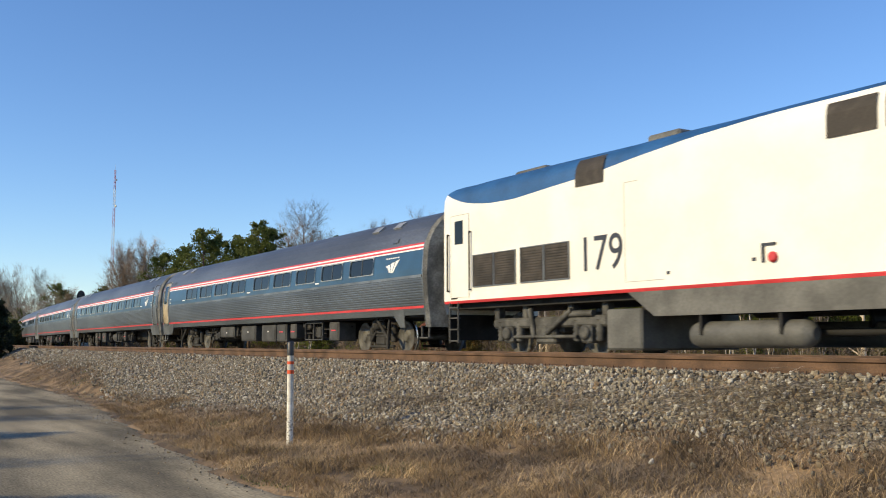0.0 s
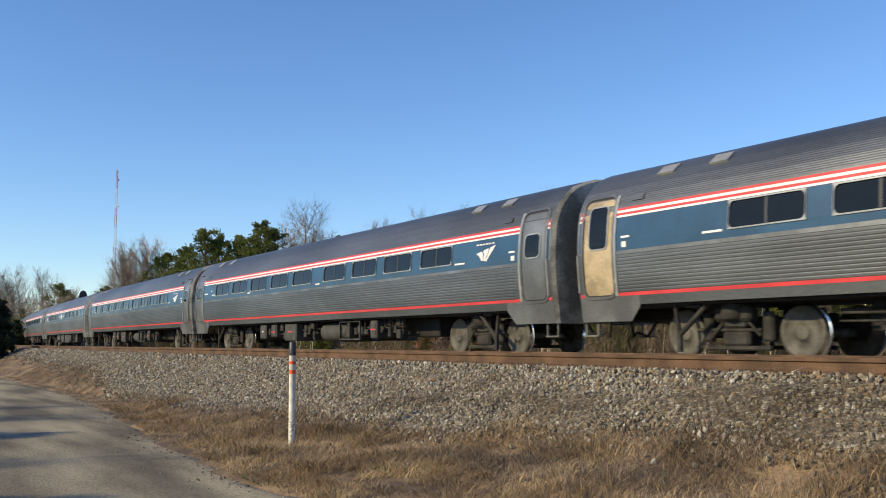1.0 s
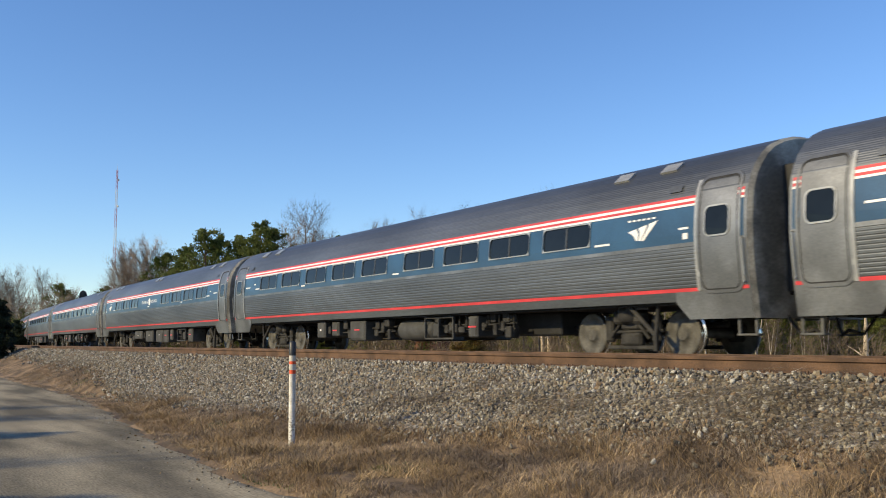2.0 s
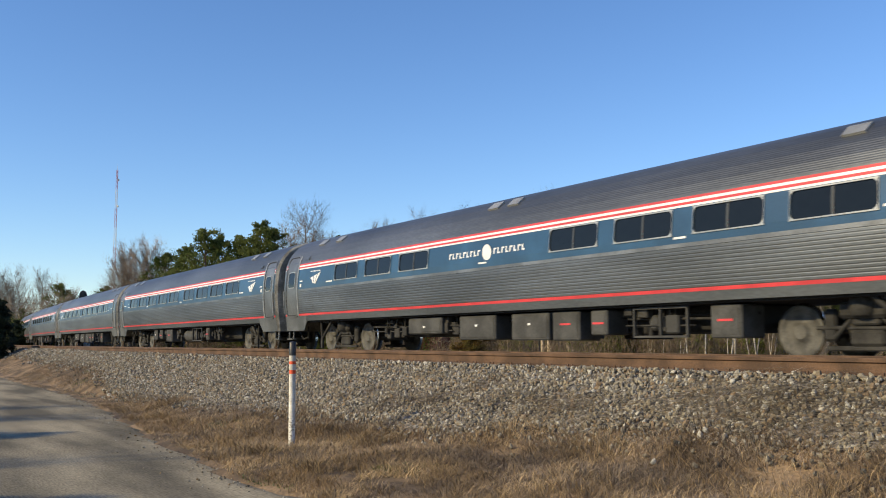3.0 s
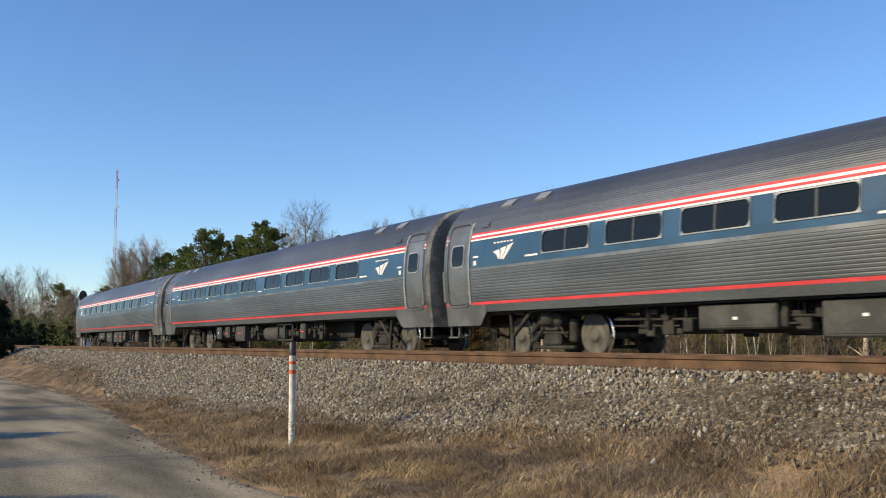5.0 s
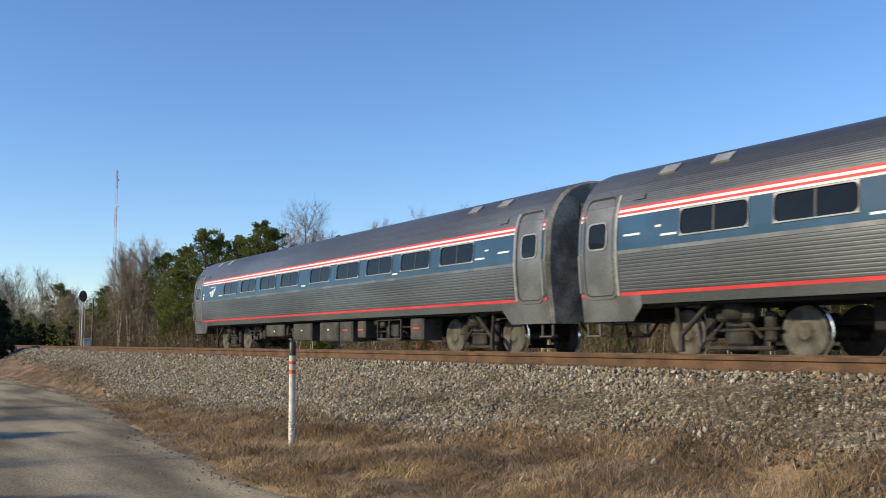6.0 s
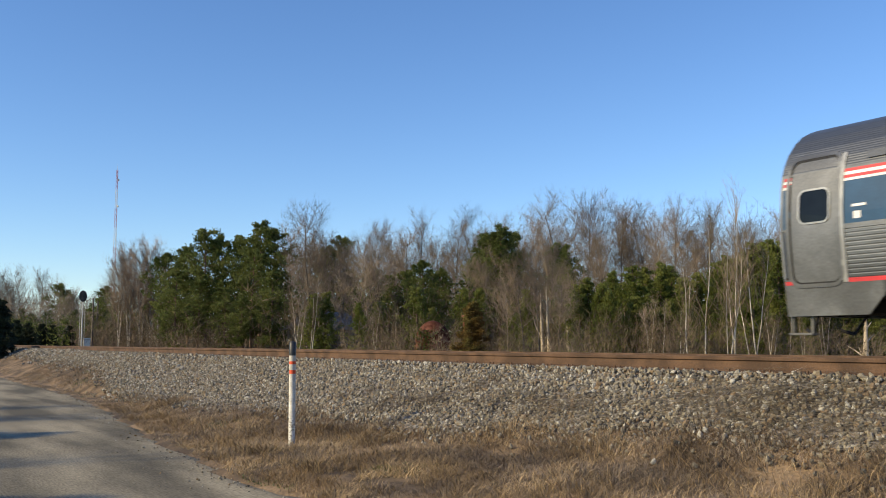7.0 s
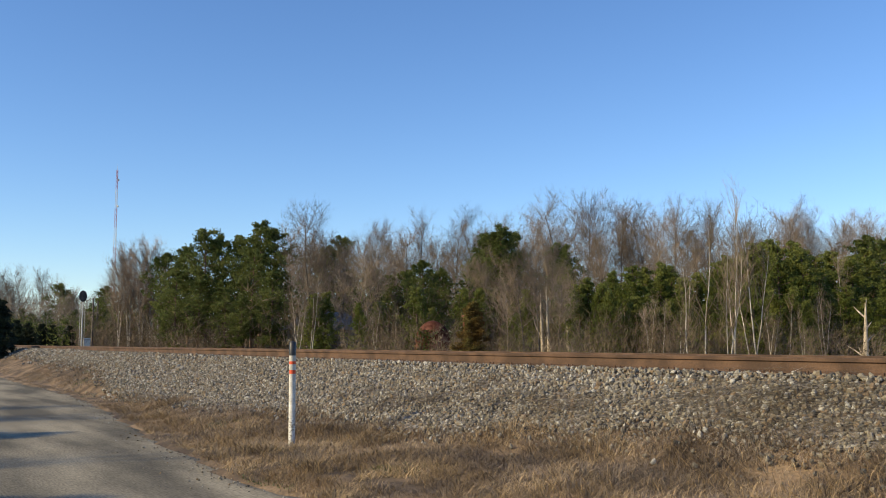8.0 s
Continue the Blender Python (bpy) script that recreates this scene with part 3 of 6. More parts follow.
    for x in vent_x:
        for s in (-1, 1):
            b = Build()
            vs = []
            for dx, t in ((0, 0), (0.42, 0), (0.42, 1), (0, 1)):
                z = 3.50 + 0.17 * t
                vs.append((x + dx, s * (shell_y(z) + 0.03), z + 0.03))
            vs += [(p[0], p[1] - s * 0.08, p[2] - 0.08) for p in vs]
            b.add(vs, [(0, 1, 2, 3), (7, 6, 5, 4), (0, 4, 5, 1), (1, 5, 6, 2), (2, 6, 7, 3), (3, 7, 4, 0)])
            part("roof_vent", b, BRIGHT, car, "raised square roof vent")
    for x in (rear + 2.1, HALF - 2.1):
        for s in (-1, 1):
            b = Build()
            band(b, x - 0.16, x + 0.16, [3.04, 3.1, 3.16], s, 0.03)
            part("marker_panel", b, ROOF_STEEL, car)
    # diaphragm between coaches
    for k in (-1, 1):
        b = Build()
        x0 = k * (HALF - 0.37)
        x1 = k * (HALF - 0.03)
        a, c = min(x0, x1), max(x0, x1)
        for s in (-1, 1):
            b.box((a, s * 0.62 - 0.06, 1.15), (c, s * 0.62 + 0.06, 3.30), 0.02)
        b.box((a, -0.68, 3.22), (c, 0.68, 3.36), 0.02)
        b.box((a, -0.62, 1.10), (c, 0.62, 1.22), 0.02)
        part("diaphragm", b, RUBBER, car, "black rubber gangway diaphragm")
        b = Build()
        b.box((min(k * 11.2, k * 13.0), -0.14, 0.72), (max(k * 11.2, k * 13.0), 0.14, 0.98), 0.04)
        for s in (-1, 1):
            b.rod((k * 12.55, s * 0.7, 0.85), (k * 12.8, s * 0.55, 0.42), 0.03)
            b.rod((k * 12.8, s * 0.55, 0.42), (k * 13.0, s * 0.45, 0.5), 0.03)
        part("coupler", b, UNDER, car)
        for s in (-1, 1):
            b = Build()
            xs = k * 12.38
            b.box((xs - 0.20, s * 1.38 - 0.02, 0.42), (xs - 0.16, s * 1.38 + 0.02, 0.72))
            b.box((xs + 0.16, s * 1.38 - 0.02, 0.42), (xs + 0.20, s * 1.38 + 0.02, 0.72))
            b.box((xs - 0.22, s * 1.36 - 0.10, 0.40), (xs + 0.22, s * 1.36 + 0.06, 0.44), 0.01)
            part("step", b, LOCO_GREY, car, "hanging steel boarding step")
    # floor and gear
    b = Build()
    b.box((BODY0 + 0.02, -1.40, 0.98), (BODY1 - 0.02, 1.40, 1.10))
    # middle block made wide and black to stand in for shade behind the gear
    b.box((-6.6, -0.72, 0.46), (6.6, 0.72, 0.98), 0.03)
    b.rod((-11, 0.3, 0.62), (11, 0.3, 0.62), 0.05)
    b.rod((-7, -0.9, 0.80), (7, -0.9, 0.80), 0.03)
    part("underframe", b, UNDER, car, "black grimy underframe with a block filling the shade behind the gear")
    rng = random.Random(20 + spare)
    gear = {-1: [(8.6, 10.3, 0.52, 0), (11.15, 12.7, 0.36, 0), (13.35, 14.72, 0.34, 0), (14.85, 15.75, 0.33, 1), (16.1, 16.6, 0.44, 1), (19.3, 20.0, 0.36, 1)],
            1: [(8.85, 9.25, 0.42, 1), (14.8, 15.8, 0.36, 1), (16.6, 17.1, 0.50, 1), (17.6, 18.2, 0.45, 0)]}
    for side in (-1, 1):
        for x0, x1, z0, tag in gear[side]:
            x0, x1 = rear + x0, rear + x1
            b = Build()
            b.box((x0, min(side * 0.75, side * 1.36), z0), (x1, max(side * 0.75, side * 1.36), 0.95), 0.03)
            bx = part("equipment_box", b, BOX, car, "grey steel equipment box")
            b = Build()
            b.box((x0 + 0.06, min(side * 1.372, side * 1.36), z0 + 0.06), (x1 - 0.06, max(side * 1.372, side * 1.36), 0.88), 0.004)
            part("cover", b, BOX, bx)
            c = (x0 + x1) / 2
            b = Build()
            if tag:
                b.box((c - 0.17, min(side * 1.378, side * 1.372), 0.66), (c + 0.17, max(side * 1.378, side * 1.372), 0.70))
            else:
                b.box((c - 0.05, min(side * 1.378, side * 1.372), 0.68), (c + 0.05, max(side * 1.378, side * 1.372), 0.73))
            part("warning_plate", b, RED if tag else WHITE, bx)
    b = Build()
    b.lathe((rear + 11.1, 1.0, 0.64), (1, 0, 0), [(0, 0.12), (0.08, 0.24), (0.16, 0.28), (1.84, 0.28), (1.92, 0.24), (2.0, 0.12)], 18)
    part("air_tank", b, BOX, car, "grey cylindrical air tank")
    for side, spans in ((-1, ((6.2, 8.4), (17.0, 19.2), (9.9, 11.0))), (1, ((9.4, 11.0), (13.2, 14.7), (15.8, 17.4), (7.5, 8.8)))):
        b = Build()
        for a0, a1 in spans:
            for i in range(9):
                xx = rear + rng.uniform(a0, a1)
                w, h = rng.uniform(0.08, 0.3), rng.uniform(0.08, 0.3)
                yy, zz = side * rng.uniform(1.0, 1.25), rng.uniform(0.5, 0.9)
                b.box((xx, yy - 0.1, zz - h / 2), (xx + w, yy + 0.1, zz + h / 2), 0.02)
                b.rod((xx, yy, zz), (xx, yy, 1.0), 0.02, n=5)
            b.rod((rear + a0, side * 1.15, 0.75), (rear + a1, side * 1.15, 0.72), 0.025, n=6)
            b.rod((rear + a0, side * 1.2, 0.62), (rear + a1 - 0.4, side * 1.2, 0.60), 0.02, n=6)
        tagged(part("pipework", b, TRUCK, car), kind="stuff")
    for side, x0 in ((-1, rear + 17.35), (1, rear + 10.0)):
        b = Build()
        for z in (0.40, 0.94):
            b.box((x0 - 0.02, side * 1.31 - 0.03, z - 0.02), (x0 + 1.4, side * 1.31 + 0.03, z + 0.02))
        for xx in (x0, x0 + 0.7, x0 + 1.38):
            b.box((xx - 0.02, side * 1.31 - 0.03, 0.40), (xx + 0.02, side * 1.31 + 0.03, 0.94))
        b.lathe((x0 + 0.4, side * 1.2, 0.66), (0, -side, 0), [(0, 0.10), (0.05, 0.16), (0.4, 0.16)], 12)
        b.box((x0 + 0.75, side * 1.15 - 0.12, 0.45), (x0 + 1.1, side * 1.15 + 0.12, 0.80), 0.03)
        part("compressor", b, BOX, car, "framed grey compressor")
    # trucks
    for k in (-1, 1):
        b = Build()
        truck_frame(b)
        me = b.mesh("truck", TRUCK)
        tr = same_part("truck", me, car, pose(k * 9.07, 0, 0), "dirt-brown passenger truck")
        for dx in (-1.295, 1.295):
            wheelset(tr, dx)
        for s in (-1, 1):
            b = Build()
            vee_strut(b, k * 10.2, -k, s)
            part("yaw_bracket", b, TRUCK, car)
    return car


# ---- locomotive ----
LOCO_LEN = 21.0


def loco_y(z):
    prof = ((0.70, 1.40), (1.25, 1.50), (1.30, 1.52), (3.45, 1.52), (3.86, 1.50), (4.08, 1.40), (4.25, 1.06), (4.35, 0.55), (4.39, 0.0))
    for (z0, y0), (z1, y1) in zip(prof, prof[1:]):
        if z <= z1:
            return y0 + (y1 - y0) * max(0.0, (z - z0) / (z1 - z0))
    return 0.0


def blue_border(s):
    """Height of the lower edge of the blue roof paint, s metres from the rear."""
    pts = ((0.0, 4.14), (0.35, 4.02), (0.8, 3.84), (1.4, 3.69), (2.2, 3.59), (3.2, 3.56), (4.6, 3.65), (5.8, 3.72), (7.2, 3.87), (8.6, 4.01), (10.5, 4.11), (22, 4.18))
    for (a, za), (b, zb) in zip(pts, pts[1:]):
        if s <= b:
            t = (s - a) / (b - a)
            return za + (zb - za) * t
    return 4.18


def build_loco():
    loco = thing("locomotive", "silver-white diesel locomotive with blue roof and red stripe", "locomotive")
    X = -LOCO_LEN / 2
    lo, hi = 0.28, LOCO_LEN - 0.5
    xs = [lo + (hi - lo) * i / 60 for i in range(61)]

    def skin(name, rows_of, mat, label, out=0.0):
        b = Build()
        for side in (-1, 1):
            vs, n = [], None
            for s in xs:
                zs = rows_of(s)
                n = len(zs)
                vs += [(X + s, side * (loco_y(z) + out), z) for z in zs]
            fs = [(i * n + j, (i + 1) * n + j, (i + 1) * n + j + 1, i * n + j + 1) for i in range(len(xs) - 1) for j in range(n - 1)]
            b.add(vs, [tuple(reversed(f)) for f in fs] if side > 0 else fs, True)
        return part(name, b, mat, loco, label)

    skin("body_side", lambda s: [1.32 + (3.40 - 1.32) * i / 4 for i in range(5)] + [3.40 + (blue_border(s) - 3.40) * i / 4 for i in range(1, 5)], LOCO, "silver-white painted steel side")
    skin("roof", lambda s: [blue_border(s) + (4.39 - blue_border(s)) * (1 - (1 - i / 7) ** 2) for i in range(8)], LOCO_BLUE, "blue painted roof with a wavy edge")
    skin("red_stripe", lambda s: [1.255, 1.29, 1.32], RED, "")
    b = Build()
    for side in (-1, 1):
        b.prism([(X + 6.9, 1.255), (X + 7.6, 0.78), (X + 17.0, 0.78), (X + 17.8, 1.255)], side * 1.36, side * 1.505)
    part("side_sill", b, LOCO_GREY, loco, "dark grey lower sill")
    b = Build()
    zs = [1.0, 1.3, 2.0, 3.45, 3.78, 4.03, 4.22, 4.34, 4.39]
    ring = [(-loco_y(z), z) for z in zs] + [(loco_y(z), z) for z in reversed(zs[:-1])]
    b.add([(X + lo, y, z) for y, z in ring], [tuple(range(len(ring)))])
    part("rear_wall", b, LOCO, loco)
    b = Build()
    b.prism([(X + hi, 4.38), (X + hi, 1.0), (X + hi + 0.3, 1.0), (X + hi + 0.45, 2.4)], -1.45, 1.45)
    part("nose", b, LOCO, loco)
    b = Build()
    b.box((X + 0.3, -1.30, 1.12), (X + 20.4, 1.30, 1.28))
    b.box((X + 7.0, -1.1, 0.85), (X + 17.0, 1.1, 1.0))
    b.rod((X + 9.5, -0.9, 0.45), (X + 16.5, -0.9, 0.45), 0.06)
    part("underframe", b, UNDER, loco, "black underframe")
    # door with grab rails
    b = Build()
    b.box((X + 0.62, -1.532, 1.40), (X + 1.40, -1.522, 3.42), 0.004)
    d = part("door", b, LOCO, loco)
    b = Build()
    b.box((X + 0.80, -1.545, 2.72), (X + 1.16, -1.533, 3.30), 0.005)
    part("door_window", b, GLASS, d)
    for x in (0.52, 1.50):
        b = Build()
        b.rod((X + x, -1.58, 1.55), (X + x, -1.58, 3.0), 0.022, n=6)
        for z in (1.57, 2.98):
            b.rod((X + x, -1.50, z), (X + x, -1.58, z), 0.022, n=6)
        part("grab_rail", b, TRUCK, loco, "dark steel grab rail")
    b = Build()
    for x in (0.52, 0.90):
        b.rod((X + x, -1.50, 0.28), (X + x, -1.50, 1.28), 0.025, n=6)
    for z in (0.32, 0.60, 0.88, 1.14):
        b.box((X + 0.50, -1.53, z), (X + 0.92, -1.44, z + 0.035))
    part("ladder", b, BOX, loco, "grey steel boarding ladder")
    # grilles
    for x0, x1, z0, z1 in ((1.62, 2.44, 1.64, 2.38), (2.50, 3.30, 1.64, 2.38), (3.52, 4.32, 1.64, 2.40), (4.38, 5.18, 1.64, 2.40)):
        b = Build()
        b.box((X + x0, -1.535, z0), (X + x1, -1.522, z1), 0.005)
        g = part("side_grille", b, GRILLE, loco, "dark brown side intake grille")
        b = Build()
        n = 12
        for i in range(n):
            z = z0 + 0.03 + (z1 - z0 - 0.06) * i / n
            b.box((X + x0 + 0.03, -1.548, z), (X + x1 - 0.03, -1.535, z + 0.025))
        part("louvre", b, GRILLE, g)
        b = Build()
        for a in ((x0 - 0.02, x0), (x1, x1 + 0.02)):
            b.box((X + a[0], -1.55, z0 - 0.02), (X + a[1], -1.522, z1 + 0.02))
        for a in ((z0 - 0.02, z0), (z1, z1 + 0.02)):
            b.box((X + x0, -1.55, a[0]), (X + x1, -1.522, a[1]))
        part("grille_frame", b, STEEL_SMOOTH, g)
    for x0, x1, z0, z1 in ((5.42, 6.28, 3.52, 4.10), (11.42, 12.28, 3.44, 4.0), (12.42, 13.28, 3.44, 4.0)):
        b = Build()
        zs = [z0 + (z1 - z0) * i / 6 for i in range(7)]
        vs = [(X + x, -(loco_y(z) + 0.02), z) for x in (x0, x1) for z in zs]
        b.add(vs, [(i, 7 + i, 8 + i, i + 1) for i in range(6)])
        part("roof_grille", b, GRILLE, loco, "dark intake grille at the roof edge")
    # number
    cu = bpy.data.curves.new("number", "FONT")
    cu.body, cu.size, cu.extrude = "179", 1.02, 0.003
    tmp = new("number", cu)
    dg = bpy.context.evaluated_depsgraph_get()
    me = bpy.data.meshes.new_from_object(tmp.evaluated_get(dg))
    bpy.data.objects.remove(tmp)
    me.materials.clear()
    me.materials.append(NUMBER)
    ws = [v.co.x for v in me.vertices]
    k = 1.14 / (max(ws) - min(ws))
    same_part("number", me, loco, pose(X + 5.66 - min(ws) * k, -1.527, 1.745) @ Matrix.Diagonal((k, 1, 1, 1)) @ pose(0, 0, 0, 90), "dark painted number 179")
    # panel seams and step hole
    for x0, x1, z0, z1 in ((6.86, 6.872, 1.45, 3.40), (6.86, 7.25, 3.40, 3.412), (6.86, 7.9, 1.45, 1.462), (0.60, 0.612, 1.36, 3.45), (1.41, 1.422, 1.36, 3.45), (0.60, 1.42, 3.44, 3.452), (13.4, 13.412, 1.4, 3.4)):
        b = Build()
        b.box((X + x0, -1.5235, z0), (X + x1, -1.5195, z1))
        part("panel_seam", b, SEAM, loco)
    b = Build()
    b.box((X + 0.60, -1.5245, 1.36), (X + 0.90, -1.515, 1.46), 0.003)
    part("step_hole", b, GRILLE, loco)
    # fittings
    b = Build()
    b.lathe((X + 10.34, -1.52, 1.68), (0, -1, 0), [(0, 0.09), (0.04, 0.09), (0.06, 0.06)], 12)
    part("fuel_cap", b, RED, loco, "red fuel filler cap")
    b = Build()
    b.box((X + 10.12, -1.55, 1.60), (X + 10.17, -1.52, 1.92))
    b.box((X + 10.12, -1.55, 1.88), (X + 10.40, -1.52, 1.92))
    for x in (9.95, 8.0):
        b.box((X + x - 0.04, -1.535, 1.64 - (0.1 if x < 9 else 0)), (X + x + 0.04, -1.52, 1.70 - (0.1 if x < 9 else 0)), 0.01)
    part("filler_bracket", b, NUMBER, loco)
    for x0, x1, z1 in ((2.2, 3.4, 4.42), (6.7, 7.6, 4.47)):
        b = Build()
        b.box((X + x0, -0.72, 4.25), (X + x1, 0.72, z1), 0.06)
        part("roof_hatch", b, LOCO_GREY, loco)
    b = Build()
    b.box((X + 6.15, -1.40, 0.14), (X + 7.15, 1.40, 0.95), 0.04)
    part("battery_box", b, LOCO_GREY, loco, "grey steel box between truck and tank")
    for side in (-1, 1):
        b = Build()
        b.lathe((X + 8.3, side * 1.22, 0.43), (1, 0, 0), [(0, 0.1), (0.08, 0.20), (0.2, 0.24), (2.4, 0.24), (2.5, 0.20), (2.58, 0.1)], 20)
        t = part("air_tank", b, LOCO_GREY, loco, "long grey cylindrical air tank")
        for x in (8.7, 10.4):
            b = Build()
            b.box((X + x - 0.03, side * 1.22 - 0.26, 0.42), (X + x + 0.03, side * 1.22 + 0.26, 0.86))
            part("tank_strap", b, UNDER, t)
    # trucks
    for cx in (3.95, 17.0):
        b = Build()
        for s in (-1, 1):
            y = s * 1.10
            b.box((-2.0, y - 0.10, 0.62), (2.0, y + 0.10, 0.86), 0.05)
            for x in (-1.37, 1.37):
                b.box((x - 0.17, y - 0.13, 0.28), (x + 0.17, y + 0.13, 0.66), 0.04)
                b.lathe((x, y + s * 0.13, 0.50), (0, s, 0), [(0, 0.15), (0.05, 0.15), (0.07, 0.1)], 12)
                for dx in (-0.36, 0.36):
                    b.lathe((x + dx, y + s * 0.02, 0.32), (0, 0, 1), [(0.05 * i, 0.11 if i % 2 else 0.085) for i in range(10)], 10)
            b.box((-0.35, y - 0.12, 0.26), (0.35, y + 0.12, 0.70), 0.05)
            b.rod((-1.1, y + s * 0.12, 0.42), (1.1, y + s * 0.12, 0.42), 0.04)
            b.rod((0.1, y + s * 0.14, 0.50), (0.95, y + s * 0.14, 0.98), 0.06)
            b.rod((-0.5, y + s * 0.13, 1.05), (-0.35, y + s * 0.13, 0.40), 0.07)
            b.rod((0.7, y + s * 0.10, 0.9), (1.6, y + s * 0.10, 0.9), 0.07)
            for x in (-1.9, -0.8, 0.8, 1.9):
                b.box((x - 0.09, y - 0.06, 0.84), (x + 0.09, y + 0.14, 1.16), 0.02)
        b.box((-0.5, -1.1, 0.5), (0.5, 1.1, 0.8), 0.04)
        tr = same_part("truck", b.mesh("truck", LOCO_TRUCK), loco, pose(X + cx, 0, 0), "dirty grey locomotive truck with coil springs")
        for dx in (-1.37, 1.37):
            wheelset(tr, dx, 1.11)
    b = Build()
    b.box((X - 0.1, -0.14, 0.72), (X + 1.4, 0.14, 0.98), 0.04)
    b.box((X + 0.28, -1.4, 0.35), (X + 0.34, 1.4, 1.0), 0.01)
    part("coupler", b, UNDER, loco)
    return loco


locomotive = build_loco()
plain_coach = build_coach()
first_coach = build_coach(front_mark=True, front_door=False)
cafe_coach = build_coach(cafe=True)
TURNED = (2, 3, 5, 7)      # these coaches run the other way round
train = [(locomotive, START + LOCO_LEN / 2 + 0.08, 6.5, 0)]
for n in range(1, 9):
    c = {1: first_coach, 4: cafe_coach, 6: plain_coach}.get(n) or copy_thing(plain_coach, Matrix())
    train.append((c, START - 0.07 - PITCH * (n - 0.5) - (0.22 if n == 8 else 0.0), 9.07, 180 if n in TURNED else 0))


# ---- ballast, grass, woods ----
def ballast_edge(s):
    """Where stones give way to grass."""
    e = along(((-60, 6.3), (-35, 6.6), (-28, 7.9), (-20, 8.1), (-17.5, 7.6), (-13, 7.45), (-10.5, 7.7), (-8.8, 7.0), (-5, 6.7)), s)
    return e + 0.30 * noise.noise((s * 0.5, 11.3, 0)) + 0.25 * noise.noise((s * 1.3, 4.4, 0))


BALLAST = material("ballast_bed", (0.17, 0.15, 0.125), 0.95, 0, 0.45, 14, 60, 1.0, second=(0.33, 0.29, 0.24))


def ballast_sheet():
    ss = axis_values([(-420, -60, 6), (-60, 8, 0.3), (8, 300, 10)])
    qs = axis_values([(-3.2, 4.5, 0.7), (4.5, 6.2, 0.2)])
    vs, fs = [], []
    cols = len(qs) + 7
    for s in ss:
        e = ballast_edge(s)
        row = qs + [6.2 + (e - 6.2) * i / 6 for i in range(1, 7)] + [e + 0.1]
        for k, q in enumerate(row):
            x, y, _ = track_at(s, q)
            z = ground_z(s, q) + (0.02 if k < cols - 1 else -0.04) + 0.02 * noise.noise((s * 3, q * 3, 1))
            if 2.5 < q < 5.45:
                z = min(z, -0.125 + 0.03 * noise.noise((s * 1.5, q, 4)))
            vs.append((x, y, z))
    for i in range(len(ss) - 1):
        fs += [(i * cols + j, i * cols + j + 1, (i + 1) * cols + j + 1, (i + 1) * cols + j) for j in range(cols - 1)]
    return tagged(part("ballast", Build().add(vs, fs, True), BALLAST), "grey crushed stone ballast bank", "ballast", kind="structure")


ballast = ballast_sheet()

t_ico = (1 + 5 ** 0.5) / 2
ICO = [Vector(v).normalized() for v in ((-1, t_ico, 0), (1, t_ico, 0), (-1, -t_ico, 0), (1, -t_ico, 0), (0, -1, t_ico), (0, 1, t_ico), (0, -1, -t_ico), (0, 1, -t_ico),
       (t_ico, 0, -1), (t_ico, 0, 1), (-t_ico, 0, -1), (-t_ico, 0, 1))]
ICO_F = ((0, 11, 5), (0, 5, 1), (0, 1, 7), (0, 7, 10), (0, 10, 11), (1, 5, 9), (5, 11, 4), (11, 10, 2), (10, 7, 6), (7, 1, 8),
         (3, 9, 4), (3, 4, 2), (3, 2, 6), (3, 6, 8), (3, 8, 9), (4, 9, 5), (2, 4, 11), (6, 2, 10), (8, 6, 7), (9, 8, 1))


def pebble(rng, r):
    sx, sy, sz = r * rng.uniform(0.8, 1.35), r * rng.uniform(0.7, 1.1), r * rng.uniform(0.55, 0.9)
    m = Euler((rng.uniform(0, 6), rng.uniform(0, 6), rng.uniform(0, 6))).to_matrix()
    return [m @ Vector((v.x * sx * rng.uniform(0.62, 1.22), v.y * sy * rng.uniform(0.62, 1.22), v.z * sz * rng.uniform(0.62, 1.22))) for v in ICO]


def stone_z(s, q):
    z = ground_z(s, q)
    return min(z, -0.135 + 0.035 * smooth_step(4.95, 5.5, q)) if q < 5.5 else z


